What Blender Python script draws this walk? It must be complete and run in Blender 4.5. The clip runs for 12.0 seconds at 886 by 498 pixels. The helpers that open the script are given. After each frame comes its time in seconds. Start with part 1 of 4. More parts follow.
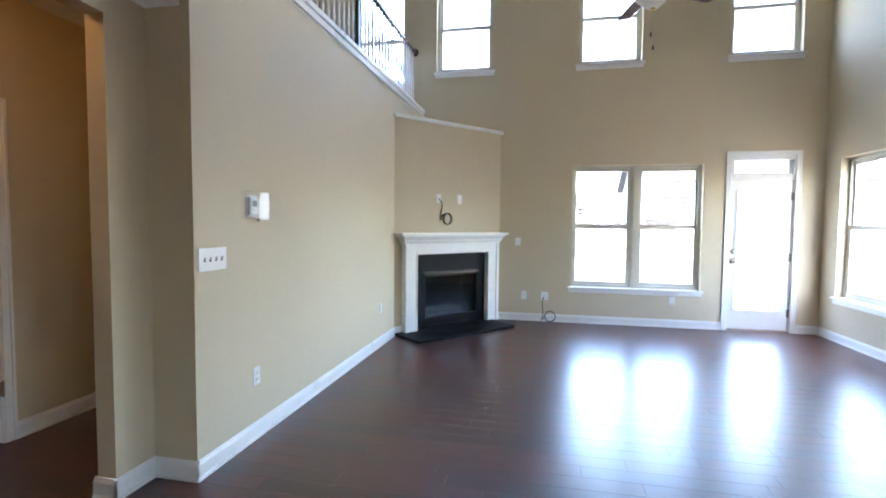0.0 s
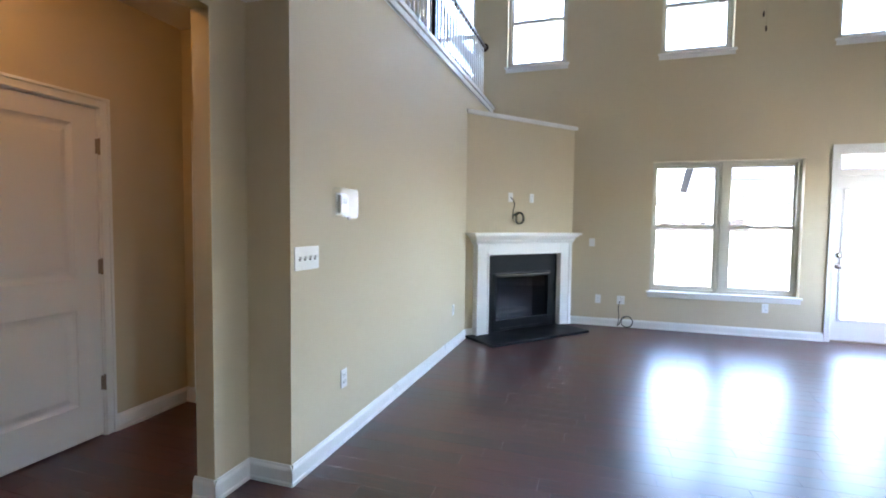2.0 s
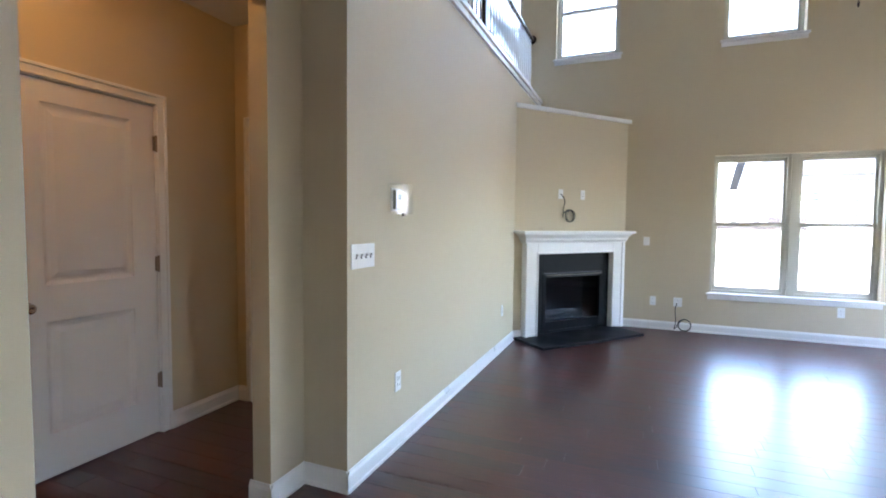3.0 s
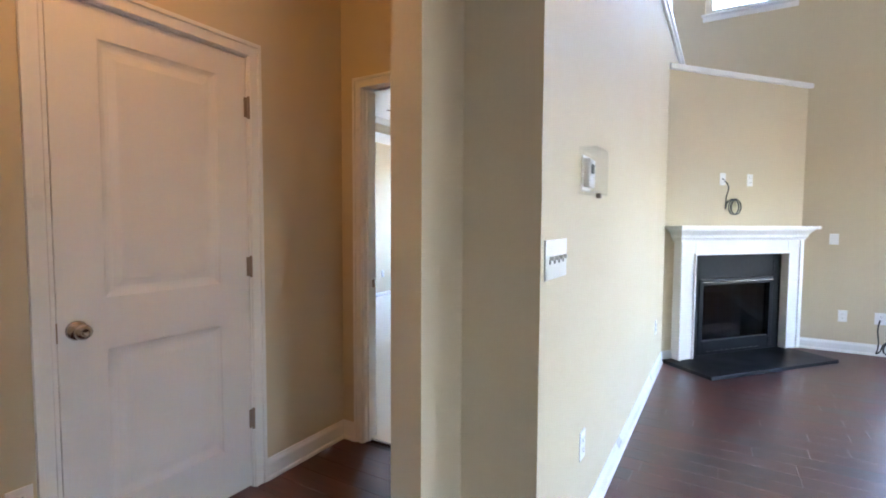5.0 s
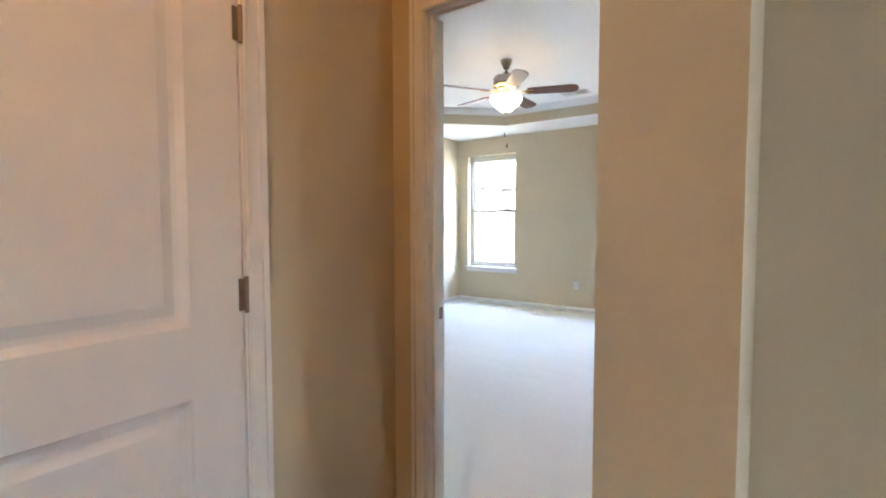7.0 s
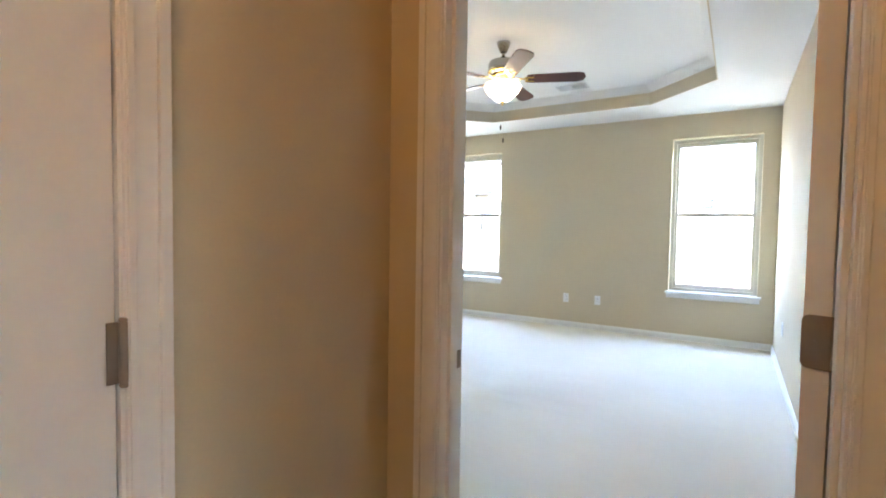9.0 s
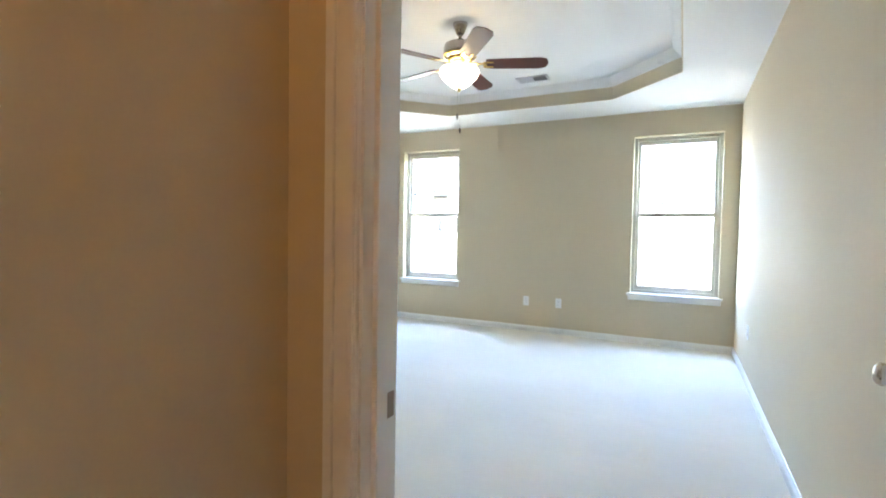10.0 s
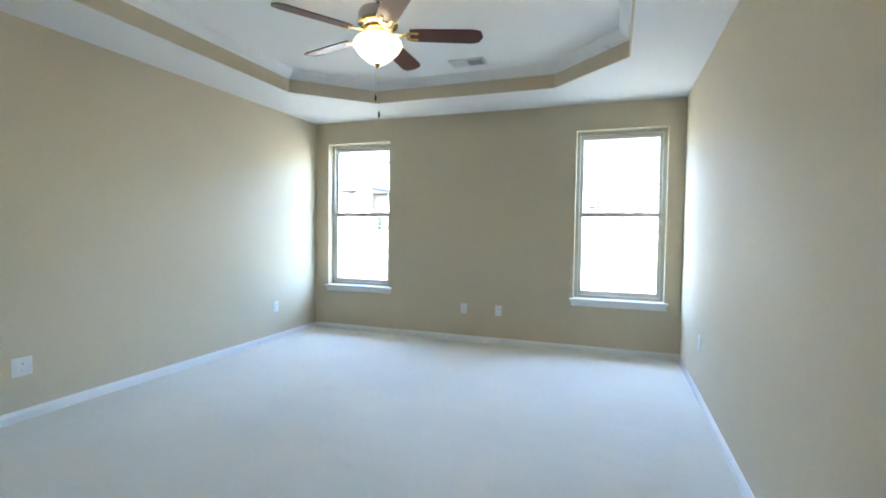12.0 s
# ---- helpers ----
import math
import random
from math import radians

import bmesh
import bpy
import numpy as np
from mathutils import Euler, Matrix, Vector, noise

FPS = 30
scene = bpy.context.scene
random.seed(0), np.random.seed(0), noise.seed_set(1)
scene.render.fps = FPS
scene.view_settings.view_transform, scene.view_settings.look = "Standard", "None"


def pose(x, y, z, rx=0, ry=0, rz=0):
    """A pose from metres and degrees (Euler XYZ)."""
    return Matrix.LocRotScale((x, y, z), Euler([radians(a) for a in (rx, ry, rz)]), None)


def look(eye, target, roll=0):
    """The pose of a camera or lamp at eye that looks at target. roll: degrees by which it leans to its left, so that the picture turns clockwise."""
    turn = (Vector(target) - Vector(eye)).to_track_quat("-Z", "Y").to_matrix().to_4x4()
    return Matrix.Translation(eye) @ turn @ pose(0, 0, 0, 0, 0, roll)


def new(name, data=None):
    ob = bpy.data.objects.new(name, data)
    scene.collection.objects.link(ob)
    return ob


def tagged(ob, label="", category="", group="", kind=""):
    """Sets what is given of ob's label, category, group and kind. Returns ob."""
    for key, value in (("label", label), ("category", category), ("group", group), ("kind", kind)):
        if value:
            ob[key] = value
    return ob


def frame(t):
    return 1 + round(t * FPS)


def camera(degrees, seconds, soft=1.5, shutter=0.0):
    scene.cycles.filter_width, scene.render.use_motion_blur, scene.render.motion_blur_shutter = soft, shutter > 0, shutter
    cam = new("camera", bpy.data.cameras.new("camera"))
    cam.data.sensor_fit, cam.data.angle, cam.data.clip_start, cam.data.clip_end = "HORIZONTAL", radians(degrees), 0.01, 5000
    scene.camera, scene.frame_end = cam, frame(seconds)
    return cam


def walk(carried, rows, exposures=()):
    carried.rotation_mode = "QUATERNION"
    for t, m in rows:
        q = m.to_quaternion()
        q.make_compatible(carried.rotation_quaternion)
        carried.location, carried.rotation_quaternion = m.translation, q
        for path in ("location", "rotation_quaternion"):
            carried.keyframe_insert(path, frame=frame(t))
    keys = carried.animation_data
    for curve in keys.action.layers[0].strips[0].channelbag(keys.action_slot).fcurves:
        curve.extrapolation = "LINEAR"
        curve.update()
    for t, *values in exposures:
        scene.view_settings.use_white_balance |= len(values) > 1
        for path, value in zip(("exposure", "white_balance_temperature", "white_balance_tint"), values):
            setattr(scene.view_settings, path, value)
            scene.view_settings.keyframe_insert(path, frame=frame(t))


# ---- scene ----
cam = camera(85.9, 12.0, soft=1.9)
PATH = [
    (0, (0.036, 0.494, 1.373), (-0.374, 2.449, 1.269), 0.5),
    (0.5, (0.008, 0.501, 1.372), (-0.441, 2.448, 1.269), 0.5),
    (1, (-0.059, 0.533, 1.368), (-0.554, 2.468, 1.265), 0.6),
    (1.5, (-0.16, 0.565, 1.365), (-0.709, 2.486, 1.261), 0.6),
    (2, (-0.268, 0.59, 1.363), (-0.878, 2.492, 1.257), 0.7),
    (2.5, (-0.342, 0.613, 1.359), (-1.021, 2.491, 1.247), 0.7),
    (3, (-0.439, 0.682, 1.345), (-1.19, 2.532, 1.235), 0.6),
    (5, (-1.269, 1.284, 1.289), (-2.284, 3.004, 1.174), 0.3),
    (5.5, (-1.498, 1.47, 1.316), (-2.555, 3.162, 1.173), 0.6),
    (6, (-1.69, 1.646, 1.309), (-2.78, 3.317, 1.161), 0.5),
    (6.5, (-1.84, 1.833, 1.288), (-2.971, 3.477, 1.156), 0.2),
    (7, (-1.974, 1.988, 1.271), (-3.127, 3.619, 1.162), -0.1),
    (9, (-2.43, 2.408, 1.261), (-3.477, 4.11, 1.175), 0.9),
    (9.5, (-2.514, 2.567, 1.247), (-3.491, 4.31, 1.166), 1.0),
    (10, (-2.573, 2.757, 1.235), (-3.47, 4.542, 1.161), 1.0),
    (10.5, (-2.622, 2.956, 1.243), (-3.427, 4.785, 1.166), 1.0),
    (11, (-2.652, 3.107, 1.279), (-3.394, 4.963, 1.195), 0.9),
    (11.5, (-2.688, 3.248, 1.284), (-3.385, 5.121, 1.2), 0.8),
    (12, (-2.69, 3.348, 1.28), (-3.368, 5.228, 1.2), 0.7),
]
EXPOSURES = [(0, 5.43, 6450, 16), (3, 5.45, 6400, 17), (5, 6.1, 6300, 19), (7, 6.45, 6400, 18), (9, 6.42, 6500, 14), (10.5, 6.35, 6200, 11), (11.5, 6.0, 6150, 10), (12, 5.78, 6100, 9)]
walk(cam, [(t, look(eye, target, roll)) for t, eye, target, roll in PATH], EXPOSURES)

# lamp strengths
BOWL, BULB, HALLGLOW = 0.07, 0.13, 0.7

# ---- world, sun and exposure ----
world = bpy.data.worlds.new("overcast_sky")
scene.world = world
world.use_nodes = True
wn = world.node_tree.nodes
sky = wn.new("ShaderNodeTexSky")
sky.sky_type, sky.sun_disc = "NISHITA", False
sky.sun_elevation, sky.sun_rotation = radians(55), radians(200)
sky.air_density, sky.dust_density, sky.ozone_density = 1.0, 2.0, 1.0
world.node_tree.links.new(sky.outputs[0], wn["Background"].inputs[0])
wn["Background"].inputs[1].default_value = 0.15

sun = new("sun", bpy.data.lights.new("sun", "SUN"))
sun.data.energy, sun.data.angle, sun.data.color = 0.6, radians(20), (1.0, 0.96, 0.9)
sun.matrix_world = look((-7, -19, 29), (0, 0, 0))


# ---- materials ----
def material(name, base, rough=0.5, metal=0.0, scale=40.0, vary=0.06, bump=0.0, coarse=2.5, coat=0.0):
    """Paint, metal or cloth with variation at a coarse and a fine scale."""
    m = bpy.data.materials.new(name)
    m.use_nodes = True
    n, l = m.node_tree.nodes, m.node_tree.links
    b = n["Principled BSDF"]
    b.inputs["Metallic"].default_value = metal
    b.inputs["Coat Weight"].default_value = coat
    co = n.new("ShaderNodeTexCoord")
    fine, big = n.new("ShaderNodeTexNoise"), n.new("ShaderNodeTexNoise")
    fine.inputs["Scale"].default_value, fine.inputs["Detail"].default_value = scale, 4
    big.inputs["Scale"].default_value, big.inputs["Detail"].default_value = coarse, 3
    for t in (fine, big):
        l.new(co.outputs["Object"], t.inputs["Vector"])
    add = n.new("ShaderNodeMath")
    add.operation = "ADD"
    l.new(fine.outputs[0], add.inputs[0]), l.new(big.outputs[0], add.inputs[1])
    ramp = n.new("ShaderNodeMapRange")
    ramp.inputs[1].default_value, ramp.inputs[2].default_value = 0.6, 1.4
    ramp.inputs[3].default_value, ramp.inputs[4].default_value = 1 - vary, 1 + vary
    l.new(add.outputs[0], ramp.inputs[0])
    mix = n.new("ShaderNodeVectorMath")
    mix.operation = "SCALE"
    mix.inputs[0].default_value = base
    l.new(ramp.outputs[0], mix.inputs["Scale"])
    l.new(mix.outputs[0], b.inputs["Base Color"])
    rr = n.new("ShaderNodeMapRange")
    rr.inputs[1].default_value, rr.inputs[2].default_value = 0.3, 0.7
    rr.inputs[3].default_value, rr.inputs[4].default_value = max(0.02, rough * 0.85), min(1, rough * 1.15)
    l.new(big.outputs[0], rr.inputs[0]), l.new(rr.outputs[0], b.inputs["Roughness"])
    if bump:
        bp = n.new("ShaderNodeBump")
        bp.inputs["Strength"].default_value, bp.inputs["Distance"].default_value = bump, 0.002
        l.new(fine.outputs[0], bp.inputs["Height"]), l.new(bp.outputs[0], b.inputs["Normal"])
    return m


WALL = (0.605, 0.517, 0.365)
paint = material("beige_wall_paint", WALL, 0.7, scale=160, vary=0.025, bump=0.12)
ceil_white = material("white_ceiling_paint", (0.80, 0.80, 0.79), 0.8, scale=120, vary=0.02, bump=0.15)
trim_white = material("white_trim_paint", (0.80, 0.795, 0.78), 0.32, scale=60, vary=0.025, bump=0.04)
door_white = material("white_door_paint", (0.78, 0.765, 0.75), 0.36, scale=90, vary=0.02, bump=0.06)
plastic = material("white_plastic", (0.80, 0.80, 0.80), 0.3, vary=0.01)
plastic_clear_edge = material("grey_display", (0.22, 0.25, 0.24), 0.2, vary=0.05)
vinyl = material("almond_vinyl", (0.56, 0.53, 0.44), 0.4, scale=50, vary=0.03)
nickel = material("satin_nickel", (0.50, 0.46, 0.42), 0.22, metal=1.0, vary=0.04)
hinge_metal = material("aged_hinge_metal", (0.30, 0.24, 0.19), 0.42, metal=0.8, vary=0.08)
brass = material("polished_brass", (0.80, 0.58, 0.22), 0.2, metal=1.0, vary=0.03)
slate = material("black_slate", (0.0075, 0.008, 0.009), 0.5, scale=30, vary=0.25, bump=0.12)
black_metal = material("black_enamel", (0.005, 0.005, 0.006), 0.35, scale=60, vary=0.15)
firebrick = material("fire_brick_panel", (0.09, 0.065, 0.055), 0.9, scale=25, vary=0.25, bump=0.5)
log_mat = material("ceramic_log", (0.20, 0.14, 0.09), 0.9, scale=20, vary=0.4, bump=0.8)
cable_mat = material("black_cable", (0.012, 0.012, 0.012), 0.45, vary=0.1)
rail_wood = material("dark_stained_rail", (0.035, 0.012, 0.007), 0.3, scale=30, vary=0.25)
# Dark colour stands in for the shade inside slots, louvers and the vent.
slot_dark = material("dark_slot", (0.03, 0.03, 0.03), 0.6, vary=0.1)
vent_mat = material("white_vent_metal", (0.62, 0.62, 0.61), 0.45, vary=0.03)
siding = material("pale_lap_siding", (0.36, 0.385, 0.42), 0.7, scale=8, vary=0.06)
roof_mat = material("grey_shingle", (0.035, 0.038, 0.043), 0.9, scale=14, vary=0.2, bump=0.4)
# House panes and porch door; also colours the shade inside the porch recess.
shade_glass = material("house_glass_and_porch_shade", (0.012, 0.014, 0.018), 0.2, vary=0.05)
fence_mat = material("weathered_fence_board", (0.022, 0.018, 0.016), 0.85, scale=12, vary=0.3)
subfloor = material("dark_joint_filler", (0.022, 0.008, 0.006), 0.6, vary=0.1)


for m in (slate, black_metal):
    m.node_tree.nodes["Principled BSDF"].inputs["Specular IOR Level"].default_value = 0.12


def wood_floor():
    m = bpy.data.materials.new("dark_hardwood")
    m.use_nodes = True
    n, l = m.node_tree.nodes, m.node_tree.links
    b = n["Principled BSDF"]
    co, mp = n.new("ShaderNodeTexCoord"), n.new("ShaderNodeMapping")
    mp.inputs["Scale"].default_value = (2.5, 42, 10)
    geo, info = n.new("ShaderNodeNewGeometry"), n.new("ShaderNodeObjectInfo")
    grain = n.new("ShaderNodeTexNoise")
    grain.inputs["Scale"].default_value, grain.inputs["Detail"].default_value = 1.6, 6
    l.new(geo.outputs["Position"], mp.inputs[0]), l.new(mp.outputs[0], grain.inputs["Vector"])
    rnd = n.new("ShaderNodeMath")
    rnd.operation = "ADD"
    l.new(geo.outputs["Random Per Island"], rnd.inputs[0]), l.new(info.outputs["Random"], rnd.inputs[1])
    fr = n.new("ShaderNodeMath")
    fr.operation = "FRACT"
    l.new(rnd.outputs[0], fr.inputs[0])
    mixv = n.new("ShaderNodeMath")
    mixv.operation = "MULTIPLY_ADD"
    mixv.inputs[1].default_value = 0.45
    l.new(fr.outputs[0], mixv.inputs[0]), l.new(grain.outputs[0], mixv.inputs[2])
    ramp = n.new("ShaderNodeValToRGB")
    ramp.color_ramp.elements[0].position, ramp.color_ramp.elements[0].color = 0.3, (0.019, 0.0042, 0.0027, 1)
    ramp.color_ramp.elements[1].position, ramp.color_ramp.elements[1].color = 1.0, (0.088, 0.018, 0.011, 1)
    l.new(mixv.outputs[0], ramp.inputs[0]), l.new(ramp.outputs[0], b.inputs["Base Color"])
    rr = n.new("ShaderNodeMapRange")
    rr.inputs[3].default_value, rr.inputs[4].default_value = 0.32, 0.42
    b.inputs["Coat Weight"].default_value, b.inputs["Coat Roughness"].default_value = 0.6, 0.25
    l.new(mixv.outputs[0], rr.inputs[0]), l.new(rr.outputs[0], b.inputs["Roughness"])
    bp = n.new("ShaderNodeBump")
    bp.inputs["Strength"].default_value, bp.inputs["Distance"].default_value = 0.05, 0.001
    l.new(grain.outputs[0], bp.inputs["Height"]), l.new(bp.outputs[0], b.inputs["Normal"])
    return m


def carpet_material():
    m = material("cream_carpet", (0.78, 0.745, 0.65), 0.95, scale=420, vary=0.07, bump=0.0, coarse=1.2)
    n, l = m.node_tree.nodes, m.node_tree.links
    b = n["Principled BSDF"]
    b.inputs["Sheen Weight"].default_value = 0.1
    co = n.new("ShaderNodeTexCoord")
    pile = n.new("ShaderNodeTexNoise")
    pile.inputs["Scale"].default_value, pile.inputs["Detail"].default_value = 260, 3
    sweep = n.new("ShaderNodeTexNoise")
    sweep.inputs["Scale"].default_value, sweep.inputs["Detail"].default_value = 2.2, 3
    mp = n.new("ShaderNodeMapping")
    mp.inputs["Rotation"].default_value, mp.inputs["Scale"].default_value = (0, 0, 0.5), (1, 3, 1)
    l.new(co.outputs["Object"], pile.inputs["Vector"])
    l.new(co.outputs["Object"], mp.inputs[0]), l.new(mp.outputs[0], sweep.inputs["Vector"])
    b1, b2 = n.new("ShaderNodeBump"), n.new("ShaderNodeBump")
    b1.inputs["Strength"].default_value, b1.inputs["Distance"].default_value = 0.6, 0.004
    b2.inputs["Strength"].default_value, b2.inputs["Distance"].default_value = 0.55, 0.02
    l.new(pile.outputs[0], b1.inputs["Height"]), l.new(sweep.outputs[0], b2.inputs["Height"])
    l.new(b2.outputs[0], b1.inputs["Normal"]), l.new(b1.outputs[0], b.inputs["Normal"])
    return m


def ground_material():
    m = material("patchy_lawn_and_clay", (0.34, 0.30, 0.22), 0.95, scale=3.0, vary=0.25, bump=0.5, coarse=0.3)
    n, l = m.node_tree.nodes, m.node_tree.links
    b = n["Principled BSDF"]
    co, pn = n.new("ShaderNodeTexCoord"), n.new("ShaderNodeTexNoise")
    pn.inputs["Scale"].default_value, pn.inputs["Detail"].default_value = 0.7, 6
    l.new(co.outputs["Object"], pn.inputs["Vector"])
    ramp = n.new("ShaderNodeValToRGB")
    e = ramp.color_ramp.elements
    e[0].position, e[0].color = 0.40, (0.045, 0.06, 0.022, 1)
    e[1].position, e[1].color = 0.52, (0.34, 0.30, 0.24, 1)
    l.new(pn.outputs[0], ramp.inputs[0]), l.new(ramp.outputs[0], b.inputs["Base Color"])
    return m


def glass_material(name="window_glass", tint=(1, 1, 1), gloss=0.02, grazing=0.5):
    m = bpy.data.materials.new(name)
    m.use_nodes = True
    n, l = m.node_tree.nodes, m.node_tree.links
    n.remove(n["Principled BSDF"])
    tr, gl, mx, fr = n.new("ShaderNodeBsdfTransparent"), n.new("ShaderNodeBsdfGlossy"), n.new("ShaderNodeMixShader"), n.new("ShaderNodeLayerWeight")
    tr.inputs[0].default_value = (*tint, 1)
    gl.inputs["Roughness"].default_value = 0.02
    pw, sc = n.new("ShaderNodeMath"), n.new("ShaderNodeMath")
    pw.operation, sc.operation = "POWER", "MULTIPLY_ADD"
    pw.inputs[1].default_value, sc.inputs[1].default_value, sc.inputs[2].default_value = 5.0, grazing, gloss
    l.new(fr.outputs["Facing"], pw.inputs[0]), l.new(pw.outputs[0], sc.inputs[0])
    l.new(sc.outputs[0], mx.inputs[0]), l.new(tr.outputs[0], mx.inputs[1]), l.new(gl.outputs[0], mx.inputs[2])
    l.new(mx.outputs[0], n["Material Output"].inputs[0])
    return m


def glow_material(name, colour, strength):
    m = bpy.data.materials.new(name)
    m.use_nodes = True
    b = m.node_tree.nodes["Principled BSDF"]
    b.inputs["Base Color"].default_value = (0.85, 0.83, 0.78, 1)
    b.inputs["Roughness"].default_value = 0.25
    b.inputs["Emission Color"].default_value = (*colour, 1)
    b.inputs["Emission Strength"].default_value = strength
    return m


def blade_material():
    m = material("cherry_fan_blade", (0.085, 0.019, 0.010), 0.42, scale=6, vary=0.3)
    return m


hardwood, carpet, lawn = wood_floor(), carpet_material(), ground_material()
pane_glass, fire_glass = glass_material(tint=(0.965, 0.975, 0.97)), glass_material("smoked_fire_glass", (0.36, 0.33, 0.33), 0.018)
clear_plastic = glass_material("clear_acrylic", (0.985, 0.988, 0.99), 0.05, 0.2)
bowl_lit = glow_material("lit_frosted_glass", (1.0, 0.86, 0.62), BOWL)
bowl_off = glow_material("frosted_glass", (1, 1, 1), 0.0)
blade_wood = blade_material()


# ---- builders ----
def mesh_object(name, bm, mat, smooth=False):
    me = bpy.data.meshes.new(name)
    bmesh.ops.recalc_face_normals(bm, faces=bm.faces)
    bm.to_mesh(me)
    bm.free()
    me.materials.append(mat)
    if smooth:
        for p in me.polygons:
            p.use_smooth = True
    return new(name, me)


def part(name, bm, mat, parent, label="", smooth=False):
    ob = mesh_object(name, bm, mat, smooth)
    ob.parent = parent
    if label:
        tagged(ob, label)
    return ob


def structure(name, bm, mat, label, category):
    return tagged(mesh_object(name, bm, mat), label, category, kind="structure")


def thing(name, label, category, group="", m=None, kind=""):
    ob = new(name)
    ob.empty_display_size = 0.1
    if m is not None:
        ob.matrix_world = m
    return tagged(ob, label, category, group, kind)


def box(bm, x0, y0, z0, x1, y1, z1, bevel=0.0):
    r = bmesh.ops.create_cube(bm, size=1.0, matrix=Matrix.LocRotScale(((x0 + x1) / 2, (y0 + y1) / 2, (z0 + z1) / 2), None, (abs(x1 - x0), abs(y1 - y0), abs(z1 - z0))))
    if bevel:
        vs = set(r["verts"])
        es = [e for e in bm.edges if e.verts[0] in vs and e.verts[1] in vs]
        bmesh.ops.bevel(bm, geom=es, offset=bevel, segments=2, affect="EDGES", profile=0.5)
    return bm


def boxed(*dims, bevel=0.0):
    return box(bmesh.new(), *dims, bevel=bevel)


def lathe(points, seg=32, bm=None, at=(0, 0, 0)):
    """A turned solid from (radius, height) points."""
    bm = bm or bmesh.new()
    rings = []
    for r, z in points:
        rings.append([bm.verts.new((at[0] + r * math.cos(2 * math.pi * i / seg), at[1] + r * math.sin(2 * math.pi * i / seg), at[2] + z)) for i in range(seg)])
    for a, b in zip(rings, rings[1:]):
        for i in range(seg):
            bm.faces.new((a[i], a[(i + 1) % seg], b[(i + 1) % seg], b[i]))
    for ring, r in ((rings[0], points[0][0]), (rings[-1], points[-1][0])):
        if r > 1e-5:
            bm.faces.new(ring)
    bmesh.ops.remove_doubles(bm, verts=bm.verts, dist=1e-6)
    return bm


def cells(xs, ys, zs, holes):
    """A solid block cut on three axes, with the boxes in holes left out."""
    bm, vs = bmesh.new(), {}
    xs, ys, zs = sorted(set(xs)), sorted(set(ys)), sorted(set(zs))

    def solid(i, j, k):
        if not (0 <= i < len(xs) - 1 and 0 <= j < len(ys) - 1 and 0 <= k < len(zs) - 1):
            return False
        c = ((xs[i] + xs[i + 1]) / 2, (ys[j] + ys[j + 1]) / 2, (zs[k] + zs[k + 1]) / 2)
        return not any(h[0] < c[0] < h[3] and h[1] < c[1] < h[4] and h[2] < c[2] < h[5] for h in holes)

    def v(i, j, k):
        if (i, j, k) not in vs:
            vs[i, j, k] = bm.verts.new((xs[i], ys[j], zs[k]))
        return vs[i, j, k]

    quads = {(1, 0, 0): ((1, 0, 0), (1, 1, 0), (1, 1, 1), (1, 0, 1)), (-1, 0, 0): ((0, 0, 0), (0, 0, 1), (0, 1, 1), (0, 1, 0)),
             (0, 1, 0): ((0, 1, 0), (0, 1, 1), (1, 1, 1), (1, 1, 0)), (0, -1, 0): ((0, 0, 0), (1, 0, 0), (1, 0, 1), (0, 0, 1)),
             (0, 0, 1): ((0, 0, 1), (1, 0, 1), (1, 1, 1), (0, 1, 1)), (0, 0, -1): ((0, 0, 0), (0, 1, 0), (1, 1, 0), (1, 0, 0))}
    for i in range(len(xs) - 1):
        for j in range(len(ys) - 1):
            for k in range(len(zs) - 1):
                if solid(i, j, k):
                    for d, q in quads.items():
                        if not solid(i + d[0], j + d[1], k + d[2]):
                            bm.faces.new([v(i + a, j + b, k + c) for a, b, c in q])
    return bm


def wall(name, lo, hi, holes, label):
    """A wall from corner lo to corner hi with openings cut through it."""
    cut = [[lo[a], hi[a]] + [h[a + o] for h in holes for o in (0, 3) if lo[a] < h[a + o] < hi[a]] for a in range(3)]
    return structure(name, cells(*cut, holes), paint, label, "wall")


def extrude_profile(profile, p, q, out, bm=None):
    """A moulding: (depth, height) profile swept from p to q on the floor plan, standing out along the unit vector out."""
    bm = bm or bmesh.new()
    ends = [[bm.verts.new((e[0] + out[0] * d, e[1] + out[1] * d, e[2] + h)) for d, h in profile] for e in (p, q)]
    n = len(profile)
    for i in range(n):
        bm.faces.new((ends[0][i], ends[0][(i + 1) % n], ends[1][(i + 1) % n], ends[1][i]))
    bm.faces.new(ends[0]), bm.faces.new(ends[1])
    return bm


BASE = [(0, 0), (0.020, 0), (0.020, 0.015), (0.014, 0.022), (0.014, 0.080), (0.011, 0.089), (0.007, 0.095), (0.004, 0.106), (0, 0.108)]


def baseboard(p, q, out, z=0.0):
    return structure("baseboard", extrude_profile(BASE, (*p, z), (*q, z), out), trim_white, "white painted wooden baseboard along the wall", "baseboard")


# ---- structure: great room, foyer, hall, loft, bedroom ----
XL, XR, YB = -1.733, 3.51, 7.40          # great room
HX0, HX1, HY = -3.19, -2.102, 3.38       # hall
BX0, BX1, BY0, BY1 = -6.294, -2.06, 3.485, 8.54   # bedroom
TOP, SOUTH, UP = 5.5, -2.6, 2.95
UZ0, UZ1, LOFTZ = 3.575, 4.85, 3.35

